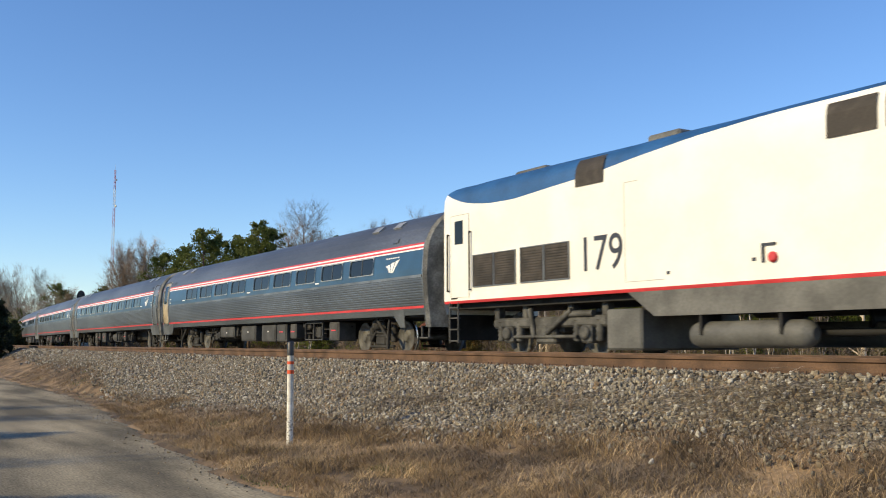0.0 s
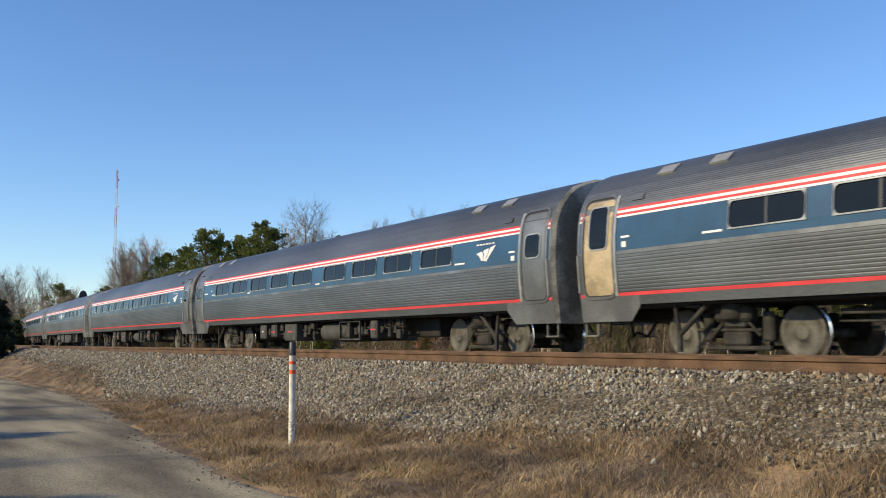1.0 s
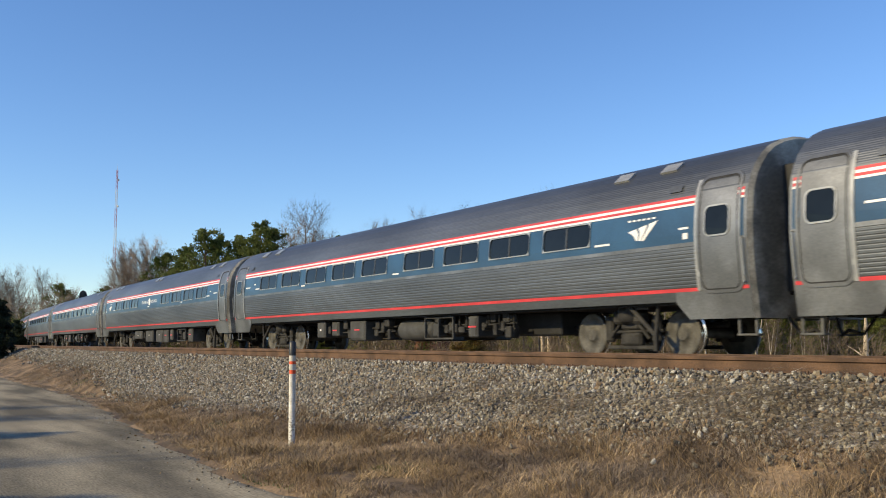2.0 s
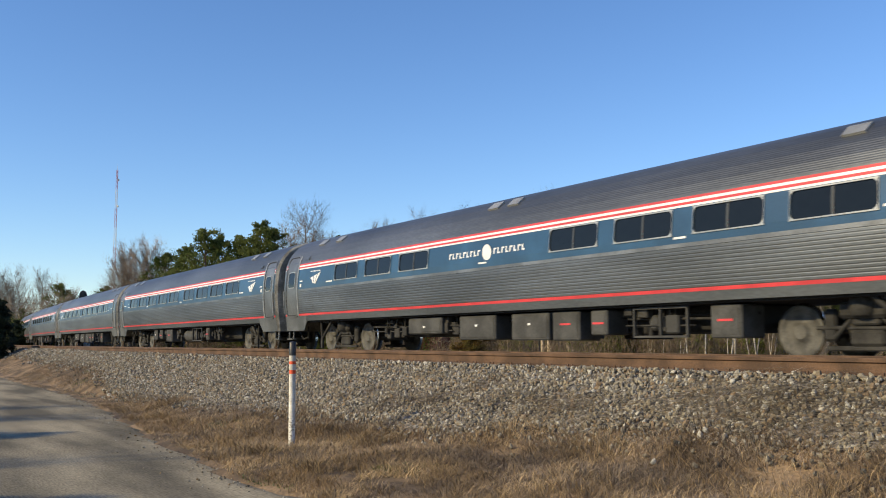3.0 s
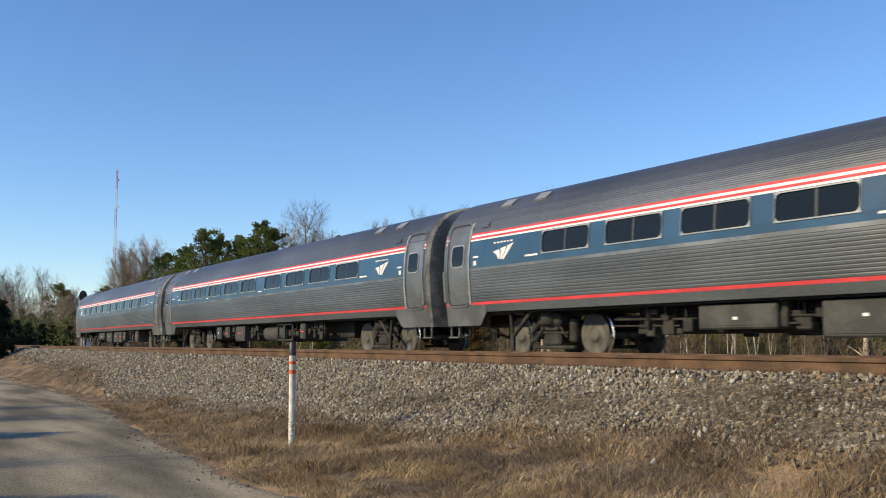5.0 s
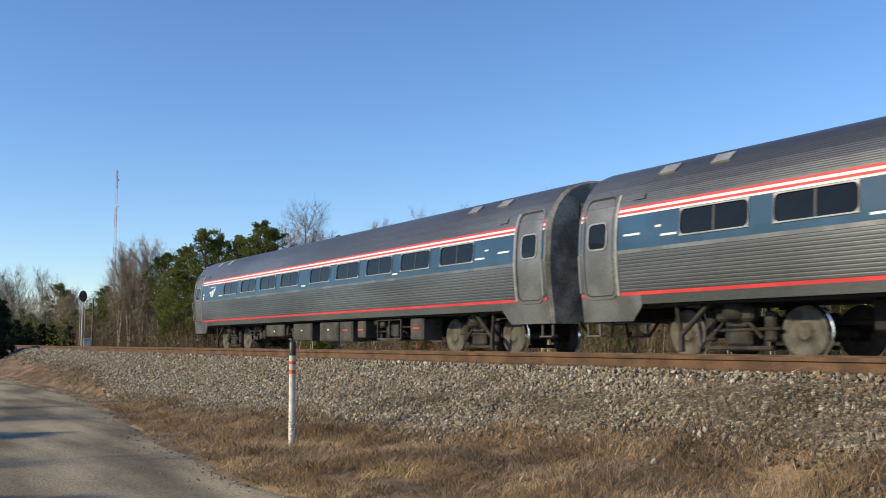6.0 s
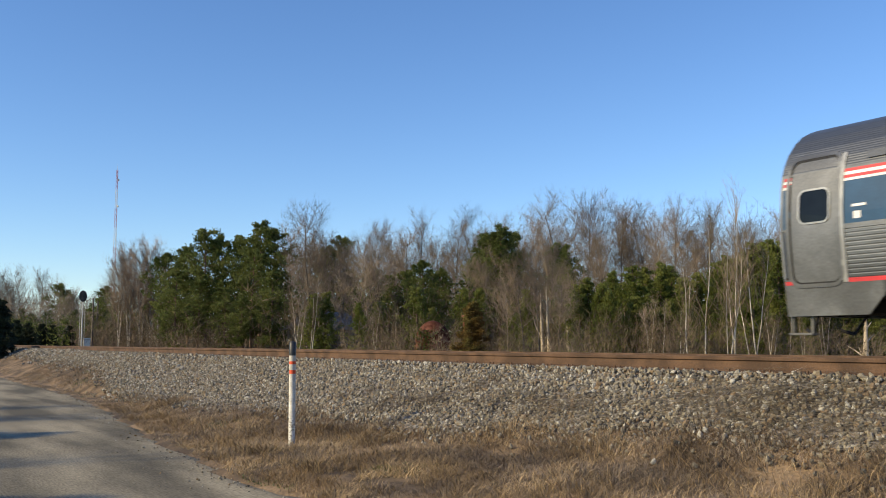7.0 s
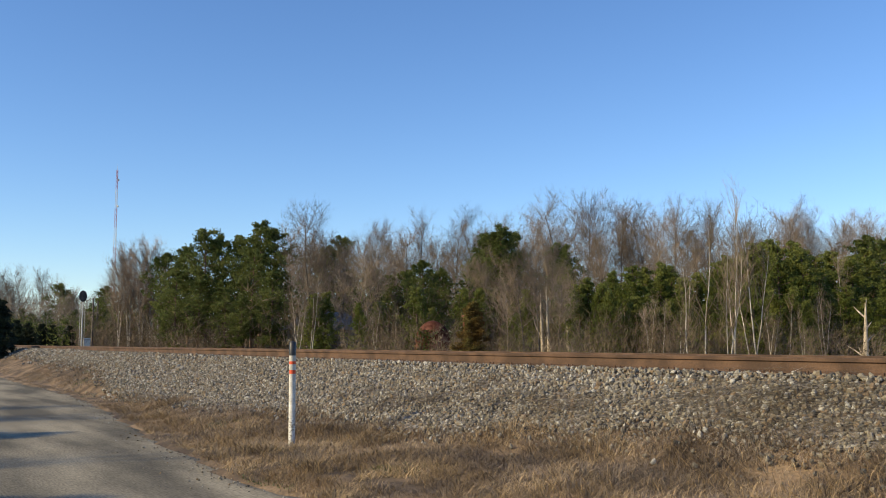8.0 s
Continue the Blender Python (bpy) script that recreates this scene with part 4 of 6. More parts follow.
def stones():
    rng = random.Random(8)
    kinds = [pebble(rng, 1.0) for _ in range(40)]
    b = Build()
    for s0, s1, per, ra, rb in ((-13, 2, 560, 0.013, 0.034), (-26, -13, 460, 0.016, 0.036), (-48, -26, 190, 0.026, 0.048), (-90, -48, 45, 0.045, 0.08)):
        for _ in range(int((s1 - s0) * 3.7 * per)):
            s, q = rng.uniform(s0, s1), rng.uniform(4.92, 8.6)
            over = q - ballast_edge(s)
            if over > 0 and rng.random() > math.exp(-over * 5):
                continue
            if noise.noise((s * 0.8, q * 1.1, 21)) > 0.30 and q > 5.9 and rng.random() < 0.6:
                continue
            r = rng.uniform(ra, rb) * (1.35 if rng.random() < 0.08 else 1)
            x, y, _ = track_at(s, q)
            z = stone_z(s, q) + r * 0.35 + 0.02
            k = rng.choice(kinds)
            c, n = math.cos(s * 77), math.sin(s * 77)
            b.add([(x + r * (v.x * c - v.y * n), y + r * (v.x * n + v.y * c), z + r * v.z) for v in k], ICO_F)
    tagged(part("loose_ballast", b, STONE, ballast), "grey and tan crushed stones", kind="stuff")
    meshes = [Build().add([v * 0.042 for v in kinds[i]], ICO_F).mesh("stone", STONE_ONE) for i in range(8)]
    for _ in range(300):
        s, q = rng.uniform(-10.5, -3.5), rng.uniform(5.0, 6.5)
        x, y, _ = track_at(s, q)
        k = rng.uniform(0.7, 1.25)
        same_part("stone", rng.choice(meshes), ballast, pose(x, y, stone_z(s, q) + 0.045, 0, 0, rng.uniform(0, 360)) @ Matrix.Diagonal((k, k, k, 1)))


def road_grit():
    """Small stones washed on to the lane's edge."""
    rng = random.Random(19)
    kinds = [pebble(rng, 1.0) for _ in range(8)]
    b = Build()
    for _ in range(3200):
        s = rng.uniform(-42, -4)
        q = road_edge(s) + min(1.6, rng.expovariate(5.0)) - 0.15
        x, y, _ = track_at(s, q)
        r = rng.uniform(0.006, 0.016) * (1.8 if rng.random() < 0.06 else 1)
        b.add([(x + r * v.x, y + r * v.y, ROAD_Z + r * 0.4 + r * v.z) for v in rng.choice(kinds)], ICO_F)
    tagged(part("road_grit", b, STONE), "small grey stones strewn on the lane", "gravel", kind="stuff")


STRAW = material("dry_grass", (0.33, 0.225, 0.115), 0.85, 0, 0.3, 0.9, 20, 0.0, second=(0.45, 0.325, 0.18), rand=0.45, island=True)
WEEDS = material("dead_weeds", (0.23, 0.172, 0.118), 0.9, 0, 0.3, 0.9, 20, 0.0, second=(0.33, 0.255, 0.18), rand=0.45, island=True)
VINES = material("dead_vine_stems", (0.36, 0.295, 0.23), 0.9, 0, 0.3, 0.9, 20, 0.0, second=(0.46, 0.39, 0.31), rand=0.4, island=True)
GREENS = material("low_green_weeds", (0.10, 0.125, 0.035), 0.8, 0, 0.3, 2, 20, 0.0, rand=0.3, island=True)


def blades(name, spots, mat, label, lo, hi, width, lean, seed):
    """spots: (s, q) roots. Each blade is a bent tapering strip."""
    rng = np.random.default_rng(seed)
    vs, fs = [], []
    for s, q, g in spots:
        x, y, _ = track_at(s, q)
        z = ground_z(s, q) - 0.01
        h = rng.uniform(lo, hi) * g
        a = rng.uniform(0, 2 * math.pi)
        le = h * rng.uniform(0.15, lean)
        dx, dy = math.cos(a) * le, math.sin(a) * le
        w = width * rng.uniform(0.6, 1.3)
        wx, wy = -math.sin(a + 0.7) * w, math.cos(a + 0.7) * w
        o = len(vs)
        vs += [(x - wx, y - wy, z), (x + wx, y + wy, z), (x + dx * 0.4 - wx * 0.7, y + dy * 0.4 - wy * 0.7, z + h * 0.62), (x + dx * 0.4 + wx * 0.7, y + dy * 0.4 + wy * 0.7, z + h * 0.62),
               (x + dx, y + dy, z + h * rng.uniform(0.75, 1.0))]
        fs += [(o, o + 1, o + 3, o + 2), (o + 2, o + 3, o + 4)]
    me = bpy.data.meshes.new(name)
    me.from_pydata(vs, [], fs)
    me.materials.append(mat)
    return tagged(new(name, me), label, "grass", kind="stuff")


def scatter_grass():
    rng = random.Random(5)
    straw, weeds, greens = [], [], []
    for s0, s1, per in ((-14, 1, 2600), (-24, -14, 1500), (-45, -24, 500), (-90, -45, 110)):
        for _ in range(int((s1 - s0) * 4.6 * per)):
            s, q = rng.uniform(s0, s1), rng.uniform(6.2, 11.2)
            if q > road_edge(s) + 0.08 * rng.random() or q < ballast_edge(s) - 0.35 * rng.random() ** 2:
                continue
            clump = noise.noise((s * 1.4, q * 1.4, 31)) + 0.8 * noise.noise((s * 3.6, q * 3.6, 8))
            if clump < -0.65 + 0.35 * rng.random():
                continue
            g = 0.45 + 0.75 * max(0.0, clump + 0.4)
            if q > road_edge(s) - 0.5:
                g *= 0.55
            dry = 1.1 * noise.noise((s * 0.7, q * 0.8, 77)) + 0.30 * (q - 9.2)
            if noise.noise((s * 0.6, q * 0.8, 99)) > 0.42 and rng.random() < 0.5:
                greens.append((s, q, g * 0.5))
            elif dry + rng.uniform(-0.4, 0.4) > -0.15:
                straw.append((s, q, g))
            else:
                weeds.append((s, q, g))
    for _ in range(90000):
        s, q = rng.uniform(-16, 0), rng.uniform(5.6, 7.6)
        if noise.noise((s * 0.8, q * 1.1, 21)) > 0.24:
            weeds.append((s, q, 0.6))
    for _ in range(5000):
        s, q = rng.uniform(-9, 0), rng.uniform(6.9, 8.2)
        (straw if rng.random() < 0.4 else weeds).append((s, q, 0.8))
    blades("dry_grass", straw, STRAW, "straw-coloured dry winter grass", 0.05, 0.21, 0.0033, 2.4, 1)
    blades("dead_weeds", weeds, WEEDS, "grey-brown matted dead weeds", 0.04, 0.15, 0.0032, 3.4, 2)
    blades("green_weeds", greens, GREENS, "low dull green weeds in dead grass", 0.06, 0.16, 0.006, 1.4, 3)
    far = []
    for _ in range(26000):
        s, q = rng.uniform(-70, 12), -rng.uniform(4.2, 16)
        far.append((s, q, rng.uniform(0.6, 2.6)))
    blades("verge_grass", far, WEEDS, "brown dead grass beyond the tracks", 0.15, 0.35, 0.012, 0.8, 4)


def spot(bearing, dist):
    """Place at a bearing right of the line of sight and a distance from the tripod."""
    a = radians(AIM + bearing)
    return -math.cos(a) * dist, math.sin(a) * dist


BARK = material("grey_bark", (0.12, 0.10, 0.08), 0.9, 0, 0.3, 3, 30, 0.4, rand=0.3)
TWIG = material("bare_twigs", (0.255, 0.20, 0.15), 0.9, 0, 0.25, 0.5, 20, 0.0, rand=0.3, spec=0.1)
PALE = material("pale_bark", (0.46, 0.41, 0.33), 0.85, 0, 0.25, 2, 25, 0.3, rand=0.2)
BRUSH = material("brush_stems", (0.22, 0.17, 0.115), 0.9, 0, 0.3, 0.6, 20, 0.0, rand=0.35, spec=0.1)
PINE_BARK = material("pine_bark", (0.15, 0.10, 0.07), 0.95, 0, 0.35, 4, 30, 0.5)
NEEDLE = material("pine_needles", (0.125, 0.158, 0.044), 0.75, 0, 0.3, 0.35, 8, 0.0, second=(0.20, 0.22, 0.07), rand=0.3, island=True, thin=0.5, spec=0.1)
YOUNG = material("young_pine_needles", (0.17, 0.205, 0.046), 0.75, 0, 0.3, 0.35, 8, 0.0, second=(0.25, 0.265, 0.075), rand=0.3, island=True, thin=0.5, spec=0.1)
DARK = material("dark_conifer", (0.028, 0.042, 0.016), 0.7, 0, 0.35, 0.5, 8, 0.0, rand=0.3, island=True, thin=0.4)
CEDAR = material("bronzed_cedar", (0.25, 0.155, 0.045), 0.8, 0, 0.4, 0.8, 8, 0.0, second=(0.17, 0.15, 0.045), rand=0.35, island=True, thin=0.4, spec=0.15)


def limb(b, rng, a, d, length, r, bends, n, wander, lift):
    """A bent tapering branch; returns its points."""
    pts, p, v = [Vector(a)], Vector(a), Vector(d).normalized()
    for _ in range(bends):
        v = (v + Vector((rng.uniform(-1, 1), rng.uniform(-1, 1), rng.uniform(-1, 1))) * wander + Vector((0, 0, lift))).normalized()
        p = p + v * length / bends
        pts.append(p.copy())
    vs = []
    for i, q in enumerate(pts):
        w = (pts[min(i + 1, bends)] - pts[max(i - 1, 0)]).normalized()
        u = w.cross(Vector((0.31, 0.95, 0.1))).normalized()
        k = w.cross(u)
        rr = r * (1 - 0.8 * i / bends)
        vs += [q + (u * math.cos(6.2832 * j / n) + k * math.sin(6.2832 * j / n)) * rr for j in range(n)]
    b.add(vs, [(i * n + j, i * n + (j + 1) % n, (i + 1) * n + (j + 1) % n, (i + 1) * n + j) for i in range(bends) for j in range(n)], True)
    return pts


def sliver(b, a, d, w):
    """One thin twig or needle spray: a narrow triangle."""
    s = d.cross(Vector((0.3, 0.5, 0.8))).normalized() * w
    b.add([a - s, a + s, a + d], [(0, 1, 2)])


def bare_tree(name, label, seed, h, trunk_mat, twig_mat, stems=1, crown0=0.35, upright=0.55, twigs=5, spread=0.36, fine=0.012, thick=0.0085, limbs=20):
    rng = random.Random(seed)
    t = thing(name, label, "tree", "trees beyond the railway")
    cb = Build()
    for k in range(stems):
        tb = Build()
        lean = Vector((rng.uniform(-1, 1), rng.uniform(-1, 1), 0)) * (0.07 if stems == 1 else 0.22)
        hh = h * (1 if k == 0 else rng.uniform(0.7, 0.97))
        base = Vector((rng.uniform(-0.25, 0.25) * (stems > 1), rng.uniform(-0.25, 0.25) * (stems > 1), -0.4))
        main = limb(tb, rng, base, Vector((0, 0, 1)) + lean, hh * 0.95, hh * thick + 0.015, 9, 6, 0.07, 0.03)
        part("trunk", tb, trunk_mat, t)
        for i in range(limbs):
            u = crown0 + (0.97 - crown0) * rng.random() ** 0.8
            j = min(8, int(u * 9))
            p = main[j].lerp(main[j + 1], u * 9 - j)
            a = rng.uniform(0, 6.283)
            out = Vector((math.cos(a), math.sin(a), upright * rng.uniform(0.7, 1.8)))
            ln = hh * spread * min(1.0, 1.35 - u) * rng.uniform(0.6, 1.2) + 0.25
            pts = limb(cb, rng, p, out, ln, hh * 0.0032 * (1.25 - u) + 0.004, 5, 3, 0.12, 0.15)
            for q in pts[1:]:
                for _ in range(twigs):
                    d = (out * 0.5 + Vector((rng.uniform(-1, 1), rng.uniform(-1, 1), rng.uniform(-0.5, 1.0)))).normalized() * (ln * 0.5 + hh * 0.04) * rng.uniform(0.25, 0.65)
                    sliver(cb, q, d, fine)
                    for _ in range(3):
                        e = (d.normalized() + Vector((rng.uniform(-1, 1), rng.uniform(-1, 1), rng.uniform(-0.4, 1)))).normalized() * d.length * rng.uniform(0.3, 0.7)
                        sliver(cb, q + d * rng.uniform(0.3, 0.95), e, fine * 0.7)
    tagged(part("crown", cb, twig_mat, t, "bare leafless twigs"), kind="stuff")
    return t


def leaf_mesh(name, mat, centres, radii, per, size, seed, flat=0.75, slim=0.45):
    """Clumps of small leaves that face outwards from each clump's middle."""
    rng = np.random.default_rng(seed)
    c, r = np.asarray(centres, float)[:, None, :], np.asarray(radii, float)[:, None, None]
    d = rng.normal(size=(c.shape[0], per, 3))
    d /= np.linalg.norm(d, axis=2, keepdims=True)
    at = c + d * r * rng.uniform(0.3, 1.3, (c.shape[0], per, 1)) * np.array((1, 1, flat))
    nrm = d + rng.normal(0, 1.0, d.shape) + np.array((0, 0, 0.25))
    nrm /= np.linalg.norm(nrm, axis=2, keepdims=True)
    u = np.cross(nrm, rng.normal(size=d.shape))
    u /= np.linalg.norm(u, axis=2, keepdims=True)
    v = np.cross(nrm, u)
    s = size * rng.uniform(0.6, 1.4, (c.shape[0], per, 1))
    tri = np.stack((at + u * s, at - u * s * 0.6 + v * s * slim, at - u * s * 0.6 - v * s * slim), axis=2).reshape(-1, 3)
    n = len(tri) // 3
    me = bpy.data.meshes.new(name)
    me.from_pydata(tri.tolist(), [], np.arange(3 * n).reshape(-1, 3).tolist())
    me.materials.append(mat)
    return me


def pine_tree(name, label, seed, h, mat, crown0, width, clumps, clump, leaf, per=34, full=False):
    rng = random.Random(seed)
    t = thing(name, label, "tree", "trees beyond the railway")
    tb = Build()
    main = limb(tb, rng, (0, 0, -0.4), (rng.uniform(-0.05, 0.05), rng.uniform(-0.05, 0.05), 1), h * 0.98, h * 0.012 + 0.02, 9, 7, 0.03, 0.03)
    centres, radii = [], []
    n = 54 if not full else 60
    for i in range(n):
        u = crown0 + (0.985 - crown0) * ((i + rng.random()) / n)
        j = min(8, int(u * 9))
        p = main[j].lerp(main[j + 1], u * 9 - j)
        a = i * 2.4 + rng.uniform(-0.5, 0.5)
        v = (u - crown0) / (1 - crown0)
        shape = (1 - v) ** 0.75 * 1.05 + 0.10 if full else (0.6 + 1.2 * v if v < 0.4 else 1.08 * (1 - (v - 0.4) / 0.6) ** 0.6 + 0.12)
        ln = h * width * shape * rng.uniform(0.5, 1.12)
        out = Vector((math.cos(a), math.sin(a), rng.uniform(-0.05, 0.45)))
        pts = limb(tb, rng, p, out, ln, h * 0.003 + 0.008, 3, 4, 0.15, 0.12)
        for q in range(clumps):
            w = 1.0 if q == 0 else rng.uniform(0.3, 1.0)
            k = min(2, int(w * 3))
            c = pts[k].lerp(pts[k + 1], w * 3 - k) + Vector((rng.gauss(0, 1), rng.gauss(0, 1), rng.gauss(0.2, 0.7))) * ln * 0.12
            centres.append(tuple(c))
            radii.append(clump * rng.uniform(0.6, 1.3) * (0.75 if v > 0.85 else 1.0))
    part("trunk", tb, PINE_BARK, t)
    tagged(part("crown", leaf_mesh("crown", mat, centres, radii, per, leaf, seed), None, t, "clumps of green needles"), kind="stuff")
    return t


def brush_clump(seed, h):
    rng = random.Random(seed)
    t = thing("brush", "tangled leafless grey-brown brush", "shrub", "brush beyond the railway")
    b, cb = Build(), Build()
    for i in range(26):
        base = Vector((rng.gauss(0, 0.8), rng.gauss(0, 0.6), -0.3))
        pts = limb(b, rng, base, (rng.uniform(-0.5, 0.5), rng.uniform(-0.5, 0.5), 1), h * rng.uniform(0.55, 1.1), 0.016, 4, 3, 0.15, 0.03)
        for q in pts[1:]:
            for _ in range(7):
                d = Vector((rng.uniform(-1, 1), rng.uniform(-1, 1), rng.uniform(-0.2, 1.3))).normalized() * h * rng.uniform(0.12, 0.32)
                sliver(cb, q, d, 0.010)
    tagged(part("stem_mass", b, BRUSH, t), kind="stuff")
    tagged(part("twig_mass", cb, BRUSH, t), kind="stuff")
    return t


